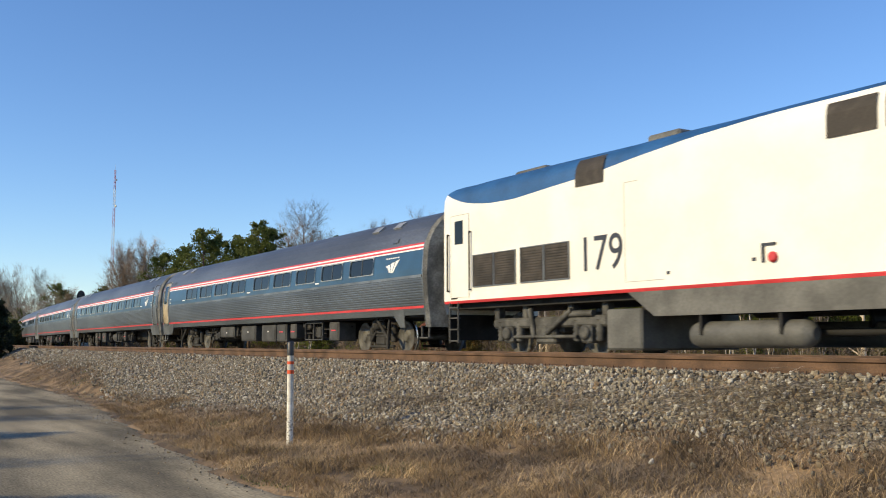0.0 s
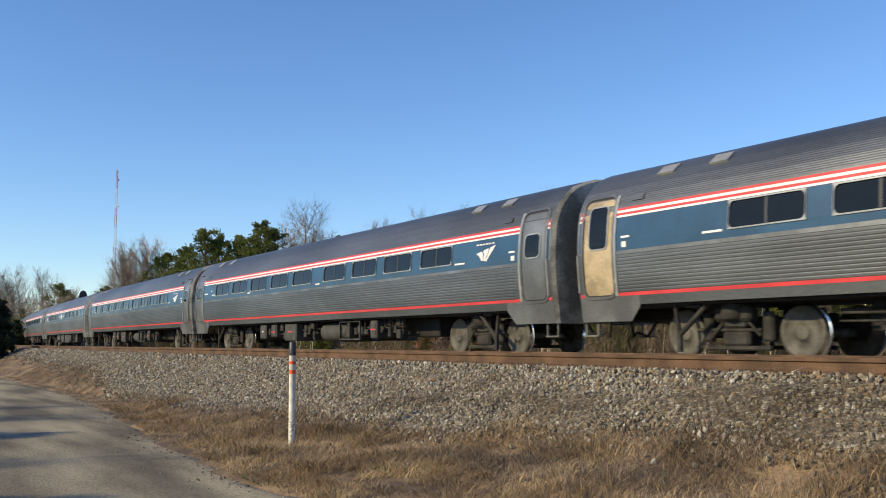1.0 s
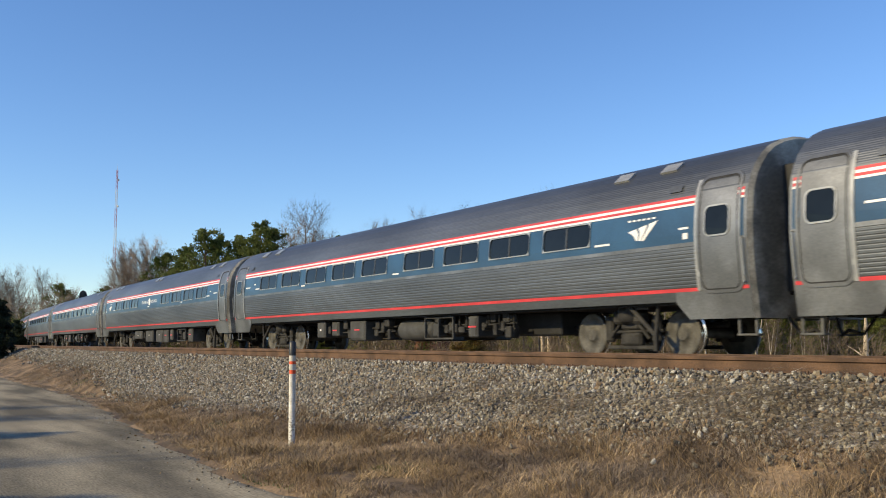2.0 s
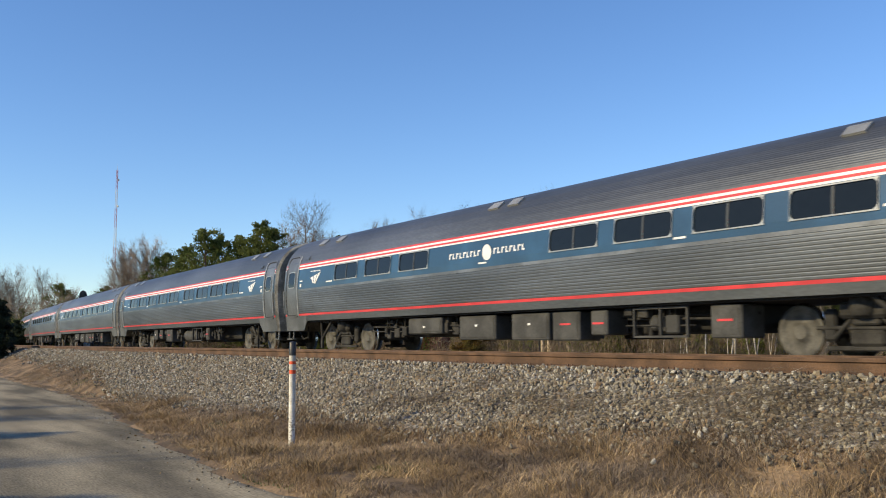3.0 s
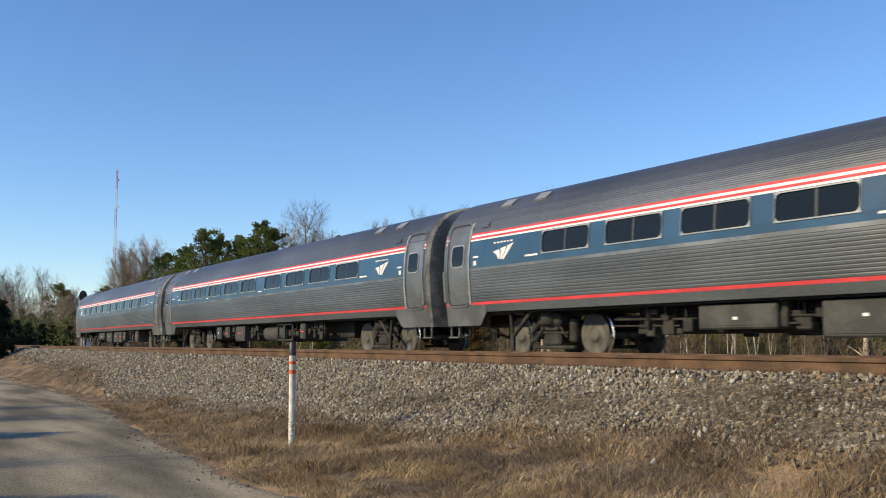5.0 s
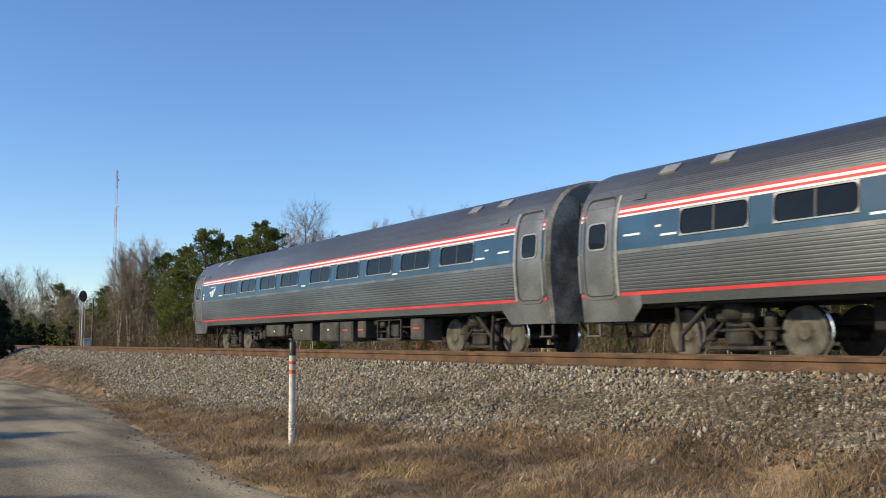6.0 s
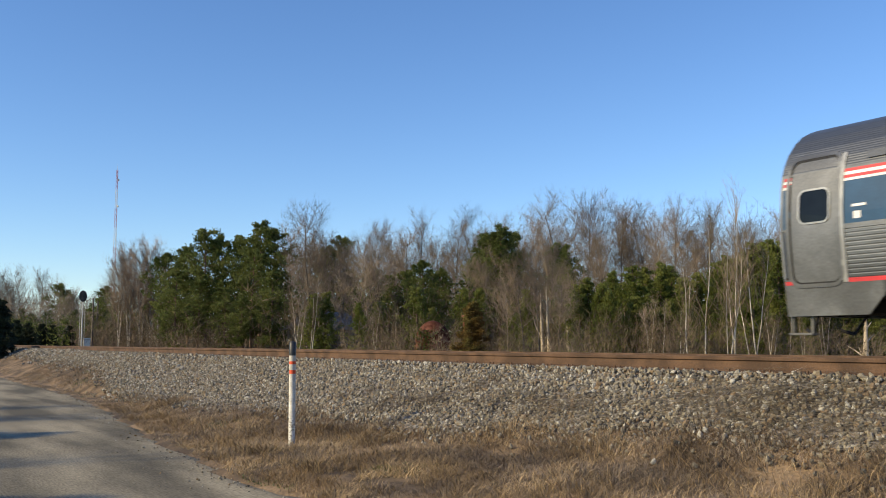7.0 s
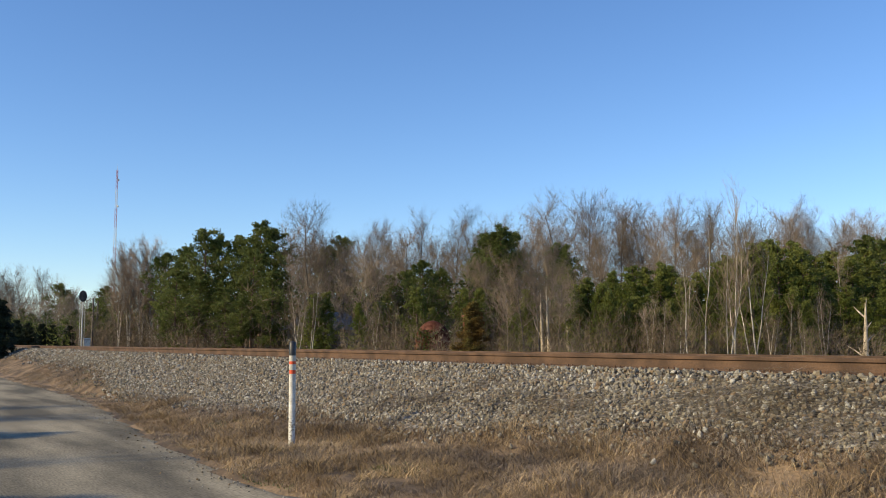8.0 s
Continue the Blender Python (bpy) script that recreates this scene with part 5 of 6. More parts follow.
WOODS = {
    "bare": "-8.99/113.5/15 -7.14/122.3/15.4 -5.96/116.7/13.9 -4.25/123.5/16.4 -3.23/124/16 -2.13/107/13.7 -1.44/105.4/15.6 -0.48/130.1/16.6 0.55/112.8/15.4 1.75/112.1/14.8 2.68/135/20.2 3.7/119.4/17.1 4.83/130.6/18 5.68/119.9/16.9 6.87/125.1/19.5 7.78/110.5/18.4 8.73/125.5/20.2 9.8/133/20.8 10.73/122.8/19 11.88/130/20.1 12.87/128.4/19.6 13.84/110.1/17.2 14.71/132.1/19.7 15.67/127.5/19.3 17.81/119.8/16.5 18.74/111.9/14.7 20.12/139.5/19.2 20.63/127.3/18.3 21.47/136/18.4 22.36/142/17.9 23.23/137.6/18.4 24.38/145.6/18.8 25.37/129.3/16.6 26.62/144.3/18.8 -9.04/98.6/9.4 -8.04/83.6/10 -6.05/92.3/10.2 -5.3/86.9/9.5 -3.96/91.1/9.7 -2.21/98.5/10.2 -0.94/92.8/8.9 -0.21/99.2/9.8 1.71/93.7/10 2.44/90.7/9.1 3.8/97/11.6 5.68/96.1/11.4 6.49/85/10.1 8.07/79.8/8 9.22/95/11.4 10.26/101.2/9.7 11.66/86.6/8.2 12.57/80.6/8.6 13.9/94.2/10.2 15.09/100.6/11.7 16.42/101.9/9.4 17.66/93.9/9.9 19.03/95.5/9.6 20.18/95/8.7 21.18/89.3/8.7 22.22/96.6/8.6 23.5/95/10.7 24.61/100.7/11.2 25.71/101.9/11.1 26.65/96/9 -7.92/80.8/13 -5.04/95.4/13.3 -26.29/187/14 -25.46/186.6/14.2 -24.95/166/12.5 -24.38/166.4/11.7 -23.75/182.3/14.7 -23.12/189.3/14.5 -22.65/169.3/12 -21.41/173.4/10.4 -20.81/176.3/9.8 -20.21/168.4/10.9 -19.75/169/10 4.83/62.2/6.9 5.85/60.3/6.2 6.87/60.4/5.5 3.98/66.2/5.9 -9.17/132.1/15.4 -8.47/120.3/14.1 -7.28/131/15.1 -6.28/142.9/15.5 -5.67/135.5/15.2 -4.79/124.7/15.1 -3.81/143.4/16.7 -2.65/136.9/15.2 -1.85/134.3/15 -0.23/138/15.7 0.25/143.2/16 1.64/138.5/16.5 2.29/119.2/15.1 2.91/122.5/15.2 4.22/132.9/15.2 5.11/126.7/14.7 6.1/129.6/16 6.81/138.4/16.5 7.91/133.6/17.7 9.04/119.6/16.3 9.66/123.6/15.2 10.8/125.9/17.1 11.49/125.1/16.3 12.3/125.4/17.2 13.58/122/16.8 14.45/141.5/18.1 15.04/133.3/17.1 15.92/128.8/14.8 16.85/127.9/16.1 18.12/127.7/16.4 18.57/132.3/15.7 19.96/152.3/18.7 20.46/133.6/17.1 21.66/137/16.2 21.98/155.5/18 23.15/129.2/17 23.61/129.9/16.6 24.39/156.3/17.9 25.28/144.7/15.6 26.46/160.2/17.1 26.72/150.5/18.1 -25.25/162.9/10.4 -24.68/164.8/10.5 -24.29/179.1/9.3 -23.73/173/8.9 -22.78/176.9/9.8 -22.36/157.6/9.3 -21.51/157.7/9.1 -21.15/166.3/8.8 -20.23/162.2/9.7 -19.83/149.4/8.1 -19.01/166/8.8 -18.51/169.9/10.7 -17.56/169.7/8.6 -16.96/165.5/8.4 -16.33/147.8/9.2",
    "white": "-18.99/116.3/12.2 -18.43/116/12.8 -17.75/115.5/13.3 -17.19/115.1/12.8 -16.66/114.8/11.3",
    "pine": "-15.07/95.3/11.3 -14.1/92.8/12.8 -13.13/95.5/12.5 -15.86/91.5/8.5 -16.18/102/11.1 -11.98/92/12.1 -11.06/89.7/13.2 -10.26/91.5/12.7 -11.49/85.7/10.2 -10.33/81.3/7.8 -14.58/86.8/7.6 -12.96/84.1/6.5 -12.15/81.8/5.4 -22.06/161.9/11.3 -21.71/172.2/10.5 -19.91/143.6/8.3 -19.45/137.9/9.6 -6.29/140.8/17.9 -7.38/126/14.5 -5.62/120.6/11.1 -1.17/85/9.1 -2.03/95.1/9 -0.31/90/8.6 -3.23/100.2/8.9 -4.25/110.3/10.9 2.78/100.1/13.4 3.47/98.2/13.9 4.25/100.3/13.7 2.27/100.1/11.3 4.39/105.3/11.7 7.38/95.8/11.6 7.55/90.8/8.6 24.67/82.5/10.3 25.51/77.6/9.5 -24.75/140/6 -24.1/147.2/6.6 -23.46/148.2/5.9 -22.74/145.8/6.2 -21.41/140.7/6.1 -20.51/129.4/6.1 -19.91/134.8/5.9 -19.14/129.4/6.9 -18.22/136.4/7.6 -17.28/136.7/7.2 -16.5/127.7/8.3",
    "young": "8.73/62.7/6 9.56/60.8/5.5 10.4/67.1/6.7 11.22/65.2/7 12.05/67.5/7 12.87/65.6/7.2 13.68/67.9/7.2 14.39/64/6 18.13/65.2/8.4 18.81/69.7/9.1 19.51/63.7/8 20.27/66.1/8.5 21.02/64.3/7.8 21.62/66.7/7.5 17.5/67.1/7.7 16.09/68.7/7.5 15.29/70.5/6.8 16.72/73.1/8.3 22.65/73.7/8.5 23.38/69.7/7.7 24.1/76.7/8.9 -7.81/77.3/5.7 -7.04/78.1/5.9 -4.99/73.2/4.7 -3.78/82.3/5.2 -1.58/71.8/6 -0.65/79.3/4.6 1.08/80.6/6.4 2.14/82.5/6.5 4.26/80.7/4.8 5.18/70.7/5.7 7.28/84.6/7.9 8.15/79.4/5.6 10.61/80/6.8 11.53/78.8/5.9 13.18/85.2/8.1 14.44/88.2/6.1 16.05/88.9/6.9 17.44/89.7/8.3 18.8/89.8/8.7 19.84/85.5/7.6 21.73/79.4/6.7 22.7/83.5/5.6 24.48/94.5/8.7 25.46/96.3/8.9 26.78/91.6/6.7 8.26/62.7/5.5 9.5/61.1/4.6 10.07/59.7/4.9 11.6/61.8/4.6 12.36/62.5/4.7 13.47/63/4.3 14.54/59/4 15.76/63.2/4.6 16.97/62.4/4.6 17.88/59.4/5.3 19.18/63.9/4.5 20.23/61.9/5.1 21.04/60.4/4.1 22.12/67.1/5.5 23.03/64.4/5.2 24.12/64.5/4.4 25.26/64.3/5.5 25.79/69.1/5.8 27.07/64.6/5.3",
    "sapling": "15.39/51.9/9 17.06/54.4/10.1 18.13/54.7/8.5 14.49/49.6/5.8 16.4/52.1/6.9 12.38/53.2/4 13.03/51.3/3.6 13.84/51.5/4.5 19.05/52.9/3.3 19.97/55.3/4 20.87/53.5/3.3 21.91/56/4.6 23.38/65.4/7.6 -4.93/75.3/5.2 -4.08/70.2/4.1 -2.88/70.1/3.9 -8.15/70.7/7 -8.83/70.8/5.7",
    "brush": "-19.1/93.8/3.6 -18.37/98.7/3.7 -17.8/97.2/3.3 -16.87/98.8/4 -16.16/87.6/3.8 -15.1/83.9/3.8 -14.56/87.1/2.7 -13.45/83.7/3.7 -12.8/86.8/2.6 -12.29/88.9/4 -11.53/97.4/2.9 -10.74/96.3/3.9 -9.63/82.8/2.7 -9.17/95.4/3.9 -8.27/84.6/3.5 -7.37/98.6/3.7 -6.73/99.1/4.6 -5.42/65.5/2.1 -4.56/60.8/2.2 -3.88/70.3/2.4 -3.21/63.3/3 -2.59/68.6/3.5 -1.73/56.8/2.2 -0.48/75.9/2.7 0.34/68.3/2.3 0.56/59.5/2.4 1.58/67.2/2.6 2.48/69.1/2.3 3.25/74.6/3.4 4.17/51.3/2.2 4.8/59.5/2.6 5.6/61.4/2.3 6.84/45.5/2 7.53/46.3/2 8.1/54.8/2.9 9.01/59.3/2.8 9.53/47.9/3 10.41/63.1/3.5 11.69/54.9/3.2 12.12/52.3/2.8 13.13/52.7/2.5 13.61/48.5/2.7 14.62/53.4/2.3 15.09/53.4/3 16.18/53.8/2.2 17.06/55/2.4 17.55/60.1/2.7 18.32/55.9/2.4 18.96/60.4/2.7 19.58/55.7/2.7 20.8/55.1/2 21.53/53.3/2.2 21.98/63.9/3.3 22.8/63.9/2.2 23.5/59.8/2.3 23.87/49.3/2.3 24.58/50.3/2.1 25.23/66.8/3.4 25.95/66.4/3.5 26.58/63.5/2.2 -24.61/152.9/3.3 -23.87/148.7/3.7 -23.12/147.2/4.6 -22.36/145.2/3.8 -21.59/145.2/4.4 -20.81/129.7/2.9 -20.03/139.7/4 -19.23/132.2/3.1 -9.21/82.1/6.3 -6.24/88/6.1 -2.87/81.7/5.8 0.17/73.4/4.8 3.6/82.9/6.3 6.35/73.6/5.5 9.46/86.2/7.6 12.53/80.3/5.7 15.13/77.3/7.5 18.01/87.4/7.6 20.98/81.4/8.2 23.55/81.8/7.8 26/93/6.5 -20.81/123.2/5 -20.33/123.1/5.5 -19.85/124.7/3.7 -19.36/118.9/4.6 -18.87/119.7/4.3 -18.37/120/3.5 -17.88/122.1/4.9 -17.38/118.2/4.4 -16.88/109.8/3.8 -16.37/118.4/3.9",
    "cedar": "1.58/58/4.3",
    "dark": "-25.17/68.5/4.5 -25.79/66.6/5.1 -26.57/69.3/5.6 -27.52/67.7/5.8 -24.27/115.2/4.2 -23.69/122.3/4.1 -23.03/128.2/4 -22.44/129.8/3.9 -21.56/131.2/3.8",
}


def plant(table, protos, rng, base=-1.0):
    """Copies of the prototypes at the table's bearing/distance/height entries; each prototype itself stands first."""
    used = set()
    for k, entry in enumerate(table.split()):
        bearing, dist, h = (float(v) for v in entry.split("/"))
        ob, h0 = protos[k % len(protos)]
        x, y = spot(bearing, dist)
        f = h / h0
        wide = f * rng.uniform(0.9, 1.15)
        m = pose(x, y, base - 0.05, 0, 0, rng.uniform(0, 360))
        c = ob if ob not in used else copy_thing(ob, m)
        used.add(ob)
        c.matrix_basis = m
        c.scale = (wide, wide, f)


def woods():
    rng = random.Random(12)
    lab = "tall leafless deciduous tree with grey bark"
    bare = [(bare_tree("bare_tree", lab, 40 + i, 14, BARK, TWIG, crown0=c, upright=u, twigs=9, spread=s * 1.05, fine=0.0075, limbs=40, thick=0.007), 14)
            for i, (c, u, s) in enumerate(((0.35, 0.6, 0.34), (0.42, 0.8, 0.30), (0.3, 0.5, 0.38), (0.45, 1.0, 0.30), (0.4, 0.75, 0.33)))]
    plant(WOODS["bare"], bare, rng)
    white = [(bare_tree("bare_tree", "leafless tree with pale forked trunks", 60 + i, 12, PALE, TWIG, stems=2, crown0=0.28, upright=0.9, twigs=10, spread=0.32, fine=0.010, limbs=30), 12) for i in range(2)]
    plant(WOODS["white"], white, rng)
    sap = [(bare_tree("sapling", "slender leafless sapling with pale bark", 70 + i, 7, PALE, BRUSH, stems=n, crown0=0.3, upright=1.4, twigs=2, spread=0.30, fine=0.005, thick=0.0035), 7) for i, n in enumerate((1, 2, 3))]
    plant(WOODS["sapling"], sap, rng)
    pines = [(pine_tree("pine_tree", "tall green pine with clumped needles", 80 + i, 14, NEEDLE, c, w, 9, 0.42, 0.15, 20), 14) for i, (c, w) in enumerate(((0.22, 0.21), (0.15, 0.23), (0.28, 0.20), (0.1, 0.24)))]
    plant(WOODS["pine"], pines, rng)
    young = [(pine_tree("young_pine", "bushy young light green pine", 90 + i, 7, YOUNG, 0.03, 0.30, 8, 0.25, 0.09, 18, True), 7) for i in range(3)]
    plant(WOODS["young"], young, rng)
    dark = [(pine_tree("dark_conifer", "dense dark evergreen tree beside the track", 95, 6, DARK, 0.04, 0.30, 5, 0.36, 0.13, 34, True), 6)]
    plant(WOODS["dark"], dark, rng)
    cedar = [(pine_tree("red_cedar", "bronze-brown cone-shaped cedar beside the kiln", 97, 4.5, CEDAR, 0.02, 0.25, 6, 0.20, 0.06, 60, True), 4.5)]
    plant(WOODS["cedar"], cedar, rng)
    brush = [(brush_clump(100 + i, 3.0), 3.0) for i in range(4)]
    plant(WOODS["brush"], brush, rng)
    # trees behind the tripod, beyond the road, whose shadows cross it
    for k, (x, y, h) in enumerate(((-12.6, -17, 10.3), (-20.3, -16, 10.4), (-33.5, -17, 11.0), (-47, -16, 10.6), (-24, -15, 10.2), (-28, -18, 11.4), (-16.5, -18, 11.2), (-40, -15, 10.2))):
        ob, h0 = (pines[2], pines[0], pines[2], pines[1])[k] if k < 4 else (bare[1], white[0])[k % 2]
        c = copy_thing(ob, pose(x, y, -1.5, 0, 0, 50 * k))
        tagged(c, "green roadside pine with clumped needles" if k < 4 else "leafless grey roadside tree with bare twigs", group="trees across the road")
        c.scale = (0.8 * h / h0, 0.8 * h / h0, h / h0)


def thicket():
    """Dim mass of undergrowth that fills the wood between the trunks."""
    rng = np.random.default_rng(77)

    def places(n, lo, hi, hmax, power):
        out = []
        for bearing, k, r in zip(rng.uniform(-30, 32, n), rng.uniform(lo, hi, n), rng.random(n)):
            d = k * (1.3 if bearing < -16.5 else 1.0)
            top = hmax * (0.62 + 0.38 * noise.noise((bearing * 0.5, k * 0.05, 3))) * (0.72 if bearing < -16.5 else 1)
            out.append((*spot(bearing, d), -1.0 + top * r ** power, bearing, k))
        return np.array(out)

    at = places(120000, 100, 150, 13.0, 1.2)[:, :3]
    d = rng.normal(size=at.shape) + np.array((0, 0, 0.7))
    d *= rng.uniform(0.8, 2.2, (len(at), 1)) / np.linalg.norm(d, axis=1, keepdims=True)
    w = np.cross(d, rng.normal(size=d.shape))
    w *= rng.uniform(0.012, 0.04, (len(at), 1)) / np.linalg.norm(w, axis=1, keepdims=True)
    tri = np.stack((at - w, at + w, at + d), axis=1).reshape(-1, 3)
    me = bpy.data.meshes.new("undergrowth")
    me.from_pydata(tri.tolist(), [], np.arange(len(tri)).reshape(-1, 3).tolist())
    me.materials.append(TWIG)
    tagged(new("undergrowth", me), "dense grey-brown leafless undergrowth in the wood", "undergrowth", kind="stuff")
    rows = [p for p in places(5200, 90, 150, 10.0, 0.9) if noise.noise((p[3] * 0.35, p[4] * 0.03, 9)) > -0.05]
    me = leaf_mesh("evergreen_undergrowth", NEEDLE, [p[:3] for p in rows], [0.5 + 0.12 * (i % 7) for i in range(len(rows))], 26, 0.20, 5)
    tagged(new("evergreen_undergrowth", me), "dull green evergreen undergrowth in the wood", "undergrowth", kind="stuff")


def vine_tangle():
    """Dead vines lying over the bank."""
    rng = random.Random(33)
    b = Build()
    for cs, cq, rs, rq, n in ((-6.9, 6.15, 0.8, 0.35, 1900), (-9.6, 6.7, 1.0, 0.30, 1100), (-12.6, 6.9, 1.2, 0.3, 600), (-5.0, 6.4, 0.8, 0.35, 500)):
        for _ in range(n):
            s, q = rng.gauss(cs, rs), rng.gauss(cq, rq)
            if q < 5.3:
                continue
            x, y, _ = track_at(s, q)
            p = Vector((x, y, stone_z(s, q) + rng.uniform(0.03, 0.11)))
            a = rng.gauss(0.2, 0.7)
            d = Vector((math.cos(a), math.sin(a) * 0.5, rng.uniform(-0.25, 0.25))) * rng.uniform(0.15, 0.5)
            sliver(b, p, d, 0.0035)
            sliver(b, p + d * 0.8, d + Vector((rng.uniform(-0.1, 0.1), rng.uniform(-0.1, 0.1), -0.08)), 0.003)
    tagged(part("dead_vines", b, VINES), "grey-brown dead vines tangled over ballast", "vines", kind="stuff")


stones()
road_grit()
scatter_grass()
vine_tangle()
woods()
thicket()


# ---- lineside things ----
POST_WHITE = material("post_paint", (0.62, 0.59, 0.52), 0.6, 0, 0.25, 6, 40, 0.1)
POST_WORN = material("worn_post_paint", (0.62, 0.58, 0.50), 0.8, 0, 0.5, 30, 60, 0.4, second=(0.70, 0.67, 0.6), patch=(0.40, 0.52))
POST_BLACK = material("post_black", (0.02, 0.02, 0.022), 0.45, 0, 0.3, 6, 40, 0.1)
ORANGE = material("post_orange", (0.75, 0.09, 0.02), 0.55, 0, 0.12, 6, 40, 0.0)
SIGNAL_GREY = material("signal_silver", (0.48, 0.47, 0.44), 0.5, 0.3, 0.15, 4, 30, 0.05)
SHINGLE = material("grey_shingle", (0.20, 0.20, 0.20), 0.9, 0, 0.2, 2, 20, 0.2)
WALL_PAINT = material("weathered_siding", (0.22, 0.21, 0.19), 0.8, 0, 0.2, 2, 20, 0.1)
RUST = material("rust_red_brick", (0.12, 0.042, 0.026), 0.95, 0, 0.4, 1.6, 14, 0.5, second=(0.17, 0.075, 0.05), spec=0.08)
RAW_WOOD = material("broken_wood", (0.52, 0.43, 0.31), 0.85, 0, 0.25, 4, 30, 0.3)


def marker_post(s, q):
    x, y, _ = track_at(s, q)
    z = ground_z(s, q)
    t = thing("marker_post", "white lineside marker post with orange bands and black top", "marker post", m=pose(x, y, z, 0, -0.5, 0))
    r = 0.047
    for name, z0, z1, mt, lab in (("base", -0.25, 0.42, POST_WORN, "flaking dirty white paint"), ("shaft", 0.42, 1.06, POST_WHITE, "white painted shaft"), ("band", 1.06, 1.115, ORANGE, "orange band"),
                                  ("shaft", 1.115, 1.20, POST_WHITE, ""), ("band", 1.20, 1.245, ORANGE, "orange band"), ("shaft", 1.245, 1.33, POST_WHITE, ""), ):
        part(name, Build().lathe((0, 0, 0), (0, 0, 1), [(z0, r), (z1, r)], 18), mt, t, lab)
    part("cap", Build().lathe((0, 0, 0), (0, 0, 1), [(1.33, r + 0.002), (1.52, r + 0.002), (1.535, r * 0.8), (1.54, 0.01)], 18), POST_BLACK, t, "black cap")
    return t


def signal_mast(bearing, dist):
    x, y = spot(bearing, dist)
    t = thing("signal_mast", "railway signal with black round head on a silver mast", "railway signal", m=pose(x, y, -0.9, 0, 0, 79))
    part("foundation", Build().box((-0.35, -0.35, -0.3), (0.35, 0.35, 0.25), 0.04), WALL_PAINT, t)
    part("mast", Build().rod((0, 0, 0.2), (0, 0, 5.2), 0.075, 0.06, 10), SIGNAL_GREY, t)
    b = Build()
    n = 24
    poly = [(0.34 * math.cos(2 * math.pi * i / n), 5.45 + (0.52 if math.sin(2 * math.pi * i / n) > 0 else 0.52) * math.sin(2 * math.pi * i / n)) for i in range(n)]
    b.prism(poly, -0.14, -0.10)
    h = part("backing", b, POST_BLACK, t, "flat black oval backing")
    for k in range(3):
        b = Build()
        b.lathe((0, -0.14, 5.72 - k * 0.27), (0, -1, 0), [(0, 0.11), (0.22, 0.12), (0.24, 0.10)], 12)
        part("lamp_hood", b, POST_BLACK, h)
    b = Build()
    for sx in (-0.2, 0.2):
        b.rod((sx, 0.12, 0.3), (sx, 0.12, 4.6), 0.02, n=5)
    for k in range(14):
        b.rod((-0.2, 0.12, 0.5 + k * 0.3), (0.2, 0.12, 0.5 + k * 0.3), 0.014, n=4)
    part("ladder", b, SIGNAL_GREY, t)
    x2, y2 = spot(bearing + 0.28, dist + 0.5)
    c = thing("relay_cabinet", "small silver relay cabinet beside the signal", "cabinet", m=pose(x2, y2, -0.9, 0, 0, 79))
    part("body", Build().box((-0.32, -0.25, -0.2), (0.32, 0.25, 1.55), 0.03), SIGNAL_GREY, c)
    part("door", Build().box((-0.28, -0.27, 0.25), (0.28, -0.252, 1.45), 0.008), SIGNAL_GREY, c)
    part("roof", Build().prism([(-0.37, 1.55), (0.37, 1.55), (0.30, 1.66), (-0.30, 1.66)], -0.3, 0.3), SIGNAL_GREY, c)


def utility_poles():
    for k, (bearing, dist, h) in enumerate(((-20.35, 118, 6.6), (-20.1, 132, 6.8))):
        x, y = spot(bearing, dist)
        t = thing("utility_pole", "weathered wooden utility pole with a crossarm", "utility pole", "utility poles", m=pose(x, y, -1, 0, 0, 40))
        part("pole", Build().rod((0, 0, -0.3), (0, 0, h), 0.13, 0.09, 8), BARK, t)
        part("crossarm", Build().box((-0.9, -0.06, h * 0.72), (0.9, 0.06, h * 0.72 + 0.11), 0.01), BARK, t)


def radio_mast(bearing, dist, h):
    x, y = spot(bearing, dist)
    t = thing("radio_mast", "tall red and white lattice radio mast, far away", "mast", m=pose(x, y, -1))
    n = 9
    for k in range(n):
        z0, z1 = h * k / n, h * (k + 1) / n
        w0, w1 = 2.2 - 1.3 * k / n, 2.2 - 1.3 * (k + 1) / n
        b = Build()
        for i in range(3):
            a, c = 2.094 * i, 2.094 * (i + 1)
            b.rod((w0 * math.cos(a), w0 * math.sin(a), z0), (w1 * math.cos(a), w1 * math.sin(a), z1), 0.16, n=5)
            m = 4
            for j in range(m):
                u0, u1 = j / m, (j + 1) / m
                wa, wb = w0 + (w1 - w0) * u0, w0 + (w1 - w0) * u1
                b.rod((wa * math.cos(a), wa * math.sin(a), z0 + (z1 - z0) * u0), (wb * math.cos(c), wb * math.sin(c), z0 + (z1 - z0) * u1), 0.09, n=4)
        part("section", b, RUST_PAINT if k % 2 == 0 else POST_WHITE, t, "red lattice section" if k % 2 == 0 else "white lattice section")
    b = Build()
    b.rod((0, 0, h), (0, 0, h + 6), 0.14, 0.05, 6)
    part("antenna", b, POST_WHITE, t)
    for z, a in ((h * 0.94, 0.4), (h * 0.79, 2.2)):
        b = Build()
        b.lathe((1.6 * math.cos(a), 1.6 * math.sin(a), z), (math.cos(a), math.sin(a), 0), [(0, 0.3), (0.3, 1.0), (0.6, 1.2)], 14)
        part("dish", b, POST_WHITE, t)


RUST_PAINT = material("mast_red", (0.42, 0.10, 0.075), 0.6, 0, 0.15, 1, 10, 0.0)


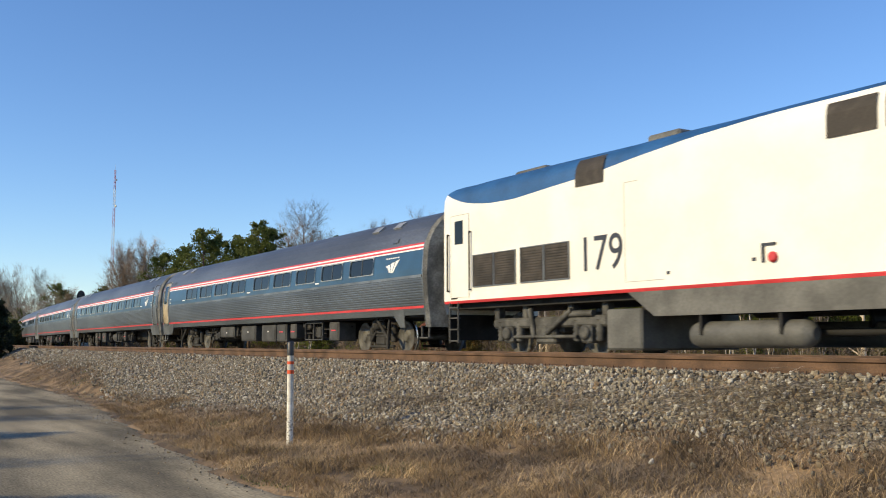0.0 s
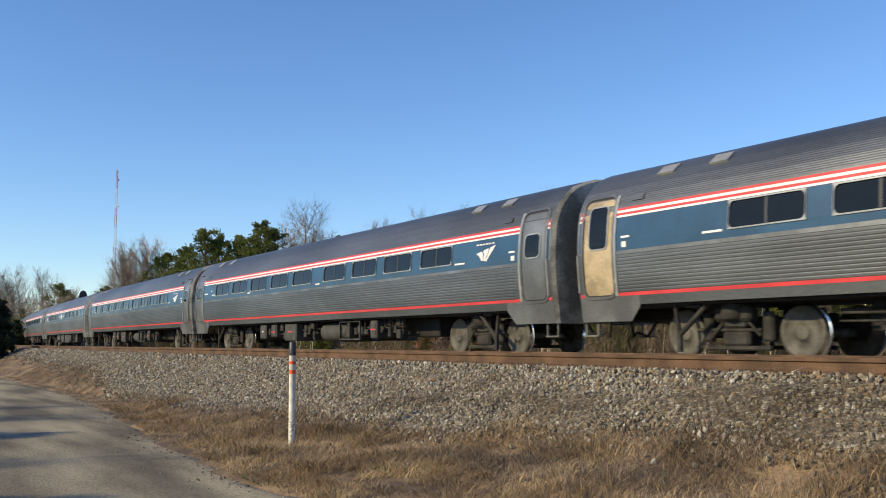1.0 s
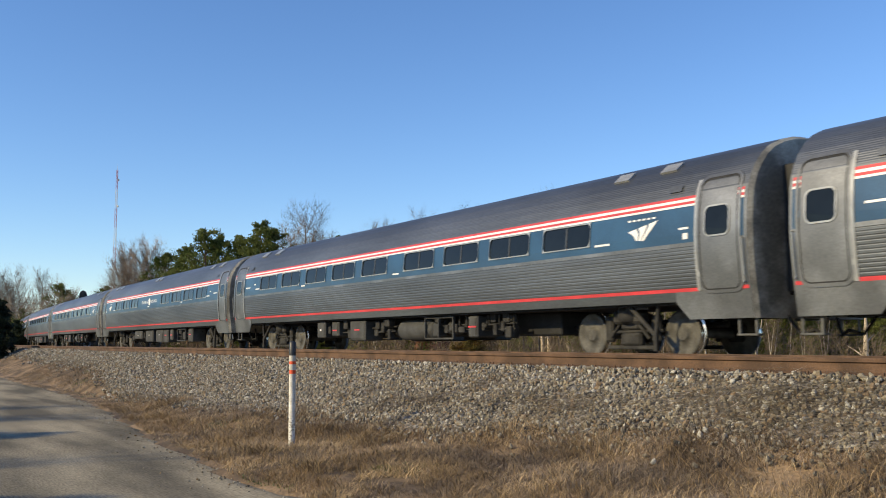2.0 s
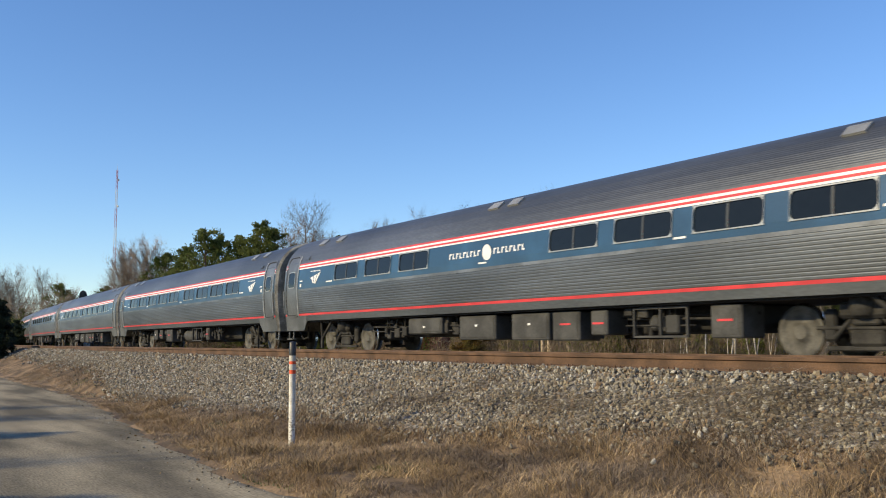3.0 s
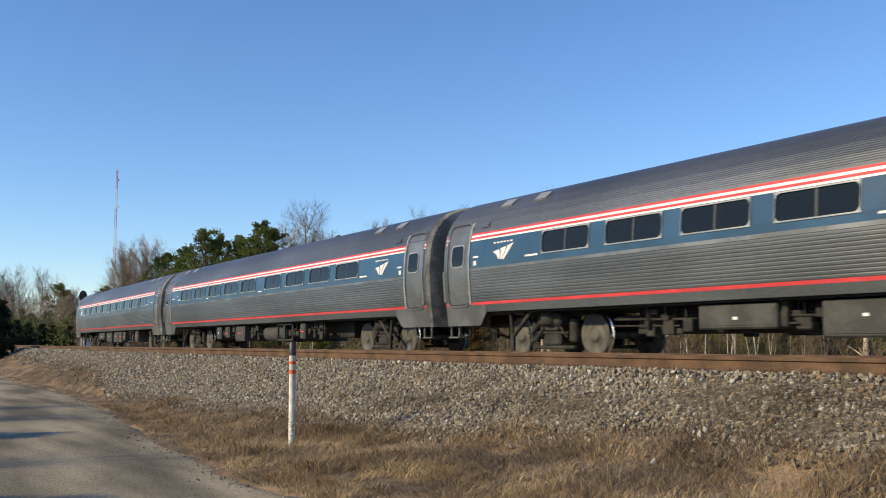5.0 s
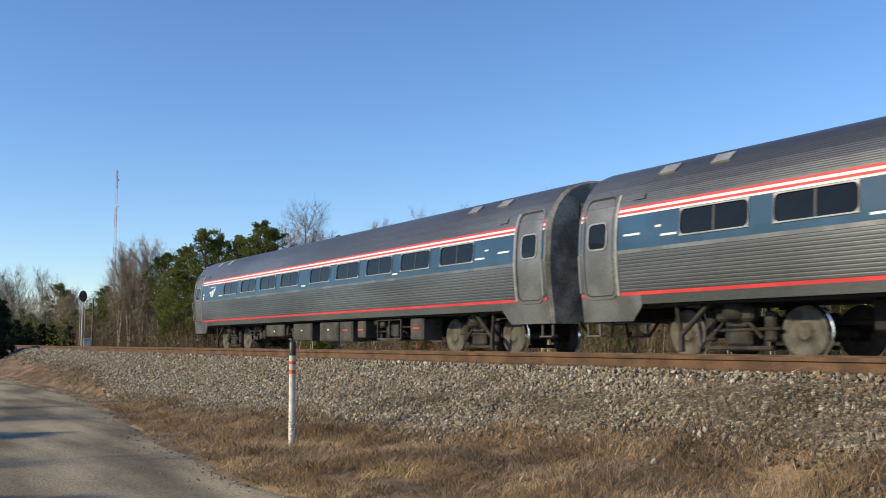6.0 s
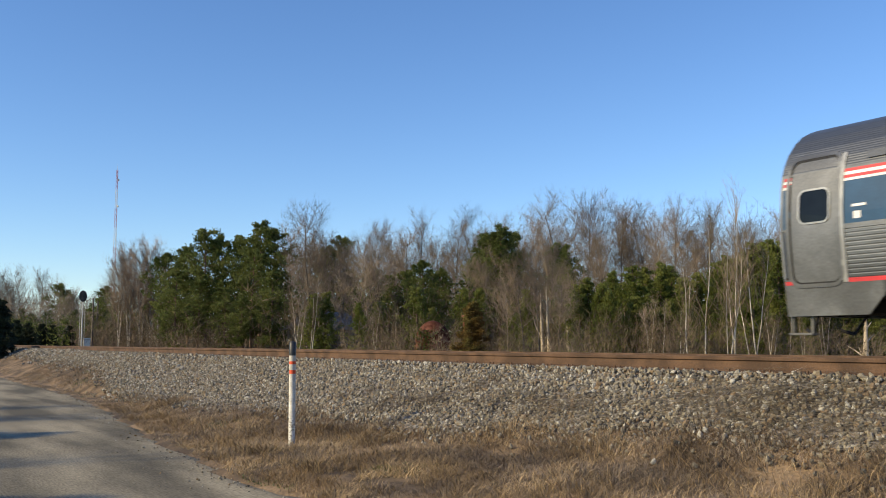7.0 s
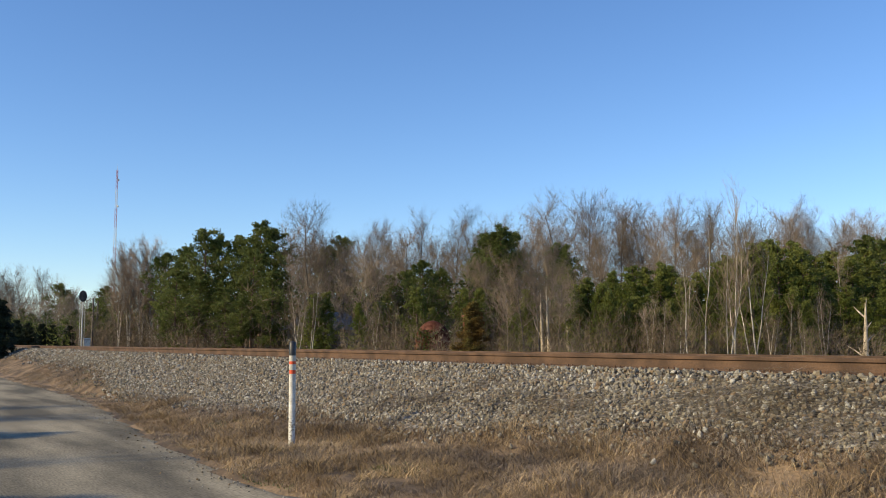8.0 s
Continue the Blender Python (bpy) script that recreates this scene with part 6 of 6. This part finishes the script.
def kiln():
    x, y = spot(-0.62, 66)
    t = thing("brick_kiln", "rust-red domed brick kiln half grown over with vines", "kiln", m=pose(x, y, -1.0))
    part("dome", Build().lathe((0, 0, 0), (0, 0, 1), [(-0.3, 1.45), (0.3, 1.40), (1.2, 1.28), (1.9, 1.12), (2.3, 0.92), (2.6, 0.62), (2.76, 0.3), (2.82, 0.02)], 26), RUST, t)
    part("chimney", Build().box((0.7, 2.0, -0.3), (1.2, 2.5, 3.0), 0.05).box((0.65, 1.95, 3.0), (1.25, 2.55, 3.2), 0.04), RUST, t, "square red brick chimney")
    rng = random.Random(6)
    b = Build()
    for _ in range(900):
        a, z = rng.gauss(-1.0, 0.35), rng.random() ** 1.3 * 2.2
        r = 1.42 - 0.12 * z
        p = Vector((r * math.cos(a), r * math.sin(a), z))
        sliver(b, p, Vector((rng.uniform(-1, 1), rng.uniform(-1, 1), rng.uniform(-1, 0.6))) * 0.22, 0.07)
    tagged(part("vines", b, NEEDLE, t, "green climbing vine leaves"), kind="stuff")


def house(bearing, dist, w, dpt, h, turn, label):
    x, y = spot(bearing, dist)
    t = thing("house", label, "house", "houses in the wood", m=pose(x, y, -1.0, 0, 0, turn))
    part("wall", Build().box((-w / 2, -dpt / 2, -0.3), (w / 2, dpt / 2, h)), WALL_PAINT, t)
    b = Build()
    b.add([(-w / 2 - 0.4, -dpt / 2 - 0.5, h - 0.1), (w / 2 + 0.4, -dpt / 2 - 0.5, h - 0.1), (w / 2 + 0.4, 0, h + 1.7), (-w / 2 - 0.4, 0, h + 1.7), (-w / 2 - 0.4, dpt / 2 + 0.5, h - 0.1), (w / 2 + 0.4, dpt / 2 + 0.5, h - 0.1)],
          [(0, 1, 2, 3), (3, 2, 5, 4), (0, 3, 4), (1, 5, 2), (0, 4, 5, 1)])
    part("roof", b, SHINGLE, t, "grey shingled gable roof")
    for k in (-0.3, 0.05, 0.34):
        f = part("window", Build().box((k * w - 0.5, -dpt / 2 - 0.05, 1.0), (k * w + 0.5, -dpt / 2 + 0.02, 2.2), 0.02), POST_WHITE, t)
        part("pane", Build().box((k * w - 0.42, -dpt / 2 - 0.06, 1.08), (k * w + 0.42, -dpt / 2 - 0.051, 2.12)), GLASS, f)
    part("door", Build().box((0.18 * w - 0.45, -dpt / 2 - 0.06, 0.0), (0.18 * w + 0.45, -dpt / 2 + 0.02, 2.05), 0.02), BARK, t)


def snag(bearing, dist, h, r, seed, arms=3):
    rng = random.Random(seed)
    x, y = spot(bearing, dist)
    t = thing("broken_trunk", "pale broken dead tree trunk with splintered top", "dead tree", "dead trunks beyond the railway", m=pose(x, y, -1.0, rng.uniform(-4, 4), rng.uniform(-4, 4), 0))
    b = Build()
    pts = limb(b, rng, (0, 0, -0.3), (0, 0, 1), h + 0.3, r * 1.2, 5, 8, 0.05, 0.05)
    part("trunk", b, RAW_WOOD, t)
    b = Build()
    for k in range(4):
        a = k * 1.57
        b.rod(pts[-1] + Vector((math.cos(a), math.sin(a), 0)) * r * 0.12 - Vector((0, 0, 0.1)), pts[-1] + Vector((math.cos(a) * r * 0.3, math.sin(a) * r * 0.3, rng.uniform(0.1, 0.35))), r * 0.16, 0.004, 4)
    part("splinters", b, RAW_WOOD, t)
    for k in range(arms):
        b = Build()
        p = pts[1 + k % 4]
        a = rng.uniform(0, 6.28)
        q = limb(b, rng, p, (math.cos(a), math.sin(a), 0.7), h * rng.uniform(0.15, 0.35), r * 0.42, 3, 5, 0.2, 0.1)
        part("broken_branch", b, RAW_WOOD, t)
    return t


marker_post(-12.1, 9.1).scale = (0.96, 0.96, 0.92)
signal_mast(-20.9, 92)
utility_poles()
radio_mast(-19.28, 1000, 176)
kiln()
house(-7.0, 92, 6, 5, 2.6, -58, "low grey-roofed house among the trees")
house(3.9, 110, 8, 6, 2.2, -40, "small pale shed behind bare brush")
for bearing, dist, h, r, seed, arms in ((23.95, 56, 3.3, 0.16, 1, 5), (6.05, 66, 4.6, 0.14, 2, 2), (6.35, 66.5, 4.9, 0.15, 3, 1), (7.55, 66, 2.7, 0.15, 4, 0), (9.4, 64, 4.2, 0.12, 5, 2), (14.6, 60, 4.6, 0.10, 6, 3)):
    snag(bearing, dist, h, r, seed, arms)


# ---- motion ----
def motions():
    for ob, s0, half, turn in train:
        rows = []
        for i in range(41):
            t = i * 0.2
            s = s0 + SPEED * t
            x0, y0, _ = track_at(s - half)
            x1, y1, _ = track_at(s + half)
            rows.append((t, pose((x0 + x1) / 2, (y0 + y1) / 2, 0, 0, 0, turn + math.degrees(math.atan2(y1 - y0, x1 - x0)))))
        walk(ob, rows)
        for axle in [o for o in ob.children_recursive if o.name.startswith("wheelset")]:
            at, size = axle.location.copy(), axle.scale.copy()
            spin = -80 if turn else 80
            walk(axle, [(i * 0.1, pose(at.x, at.y, at.z, 0, spin * i, 0)) for i in range(81)])
            axle.scale = size


motions()
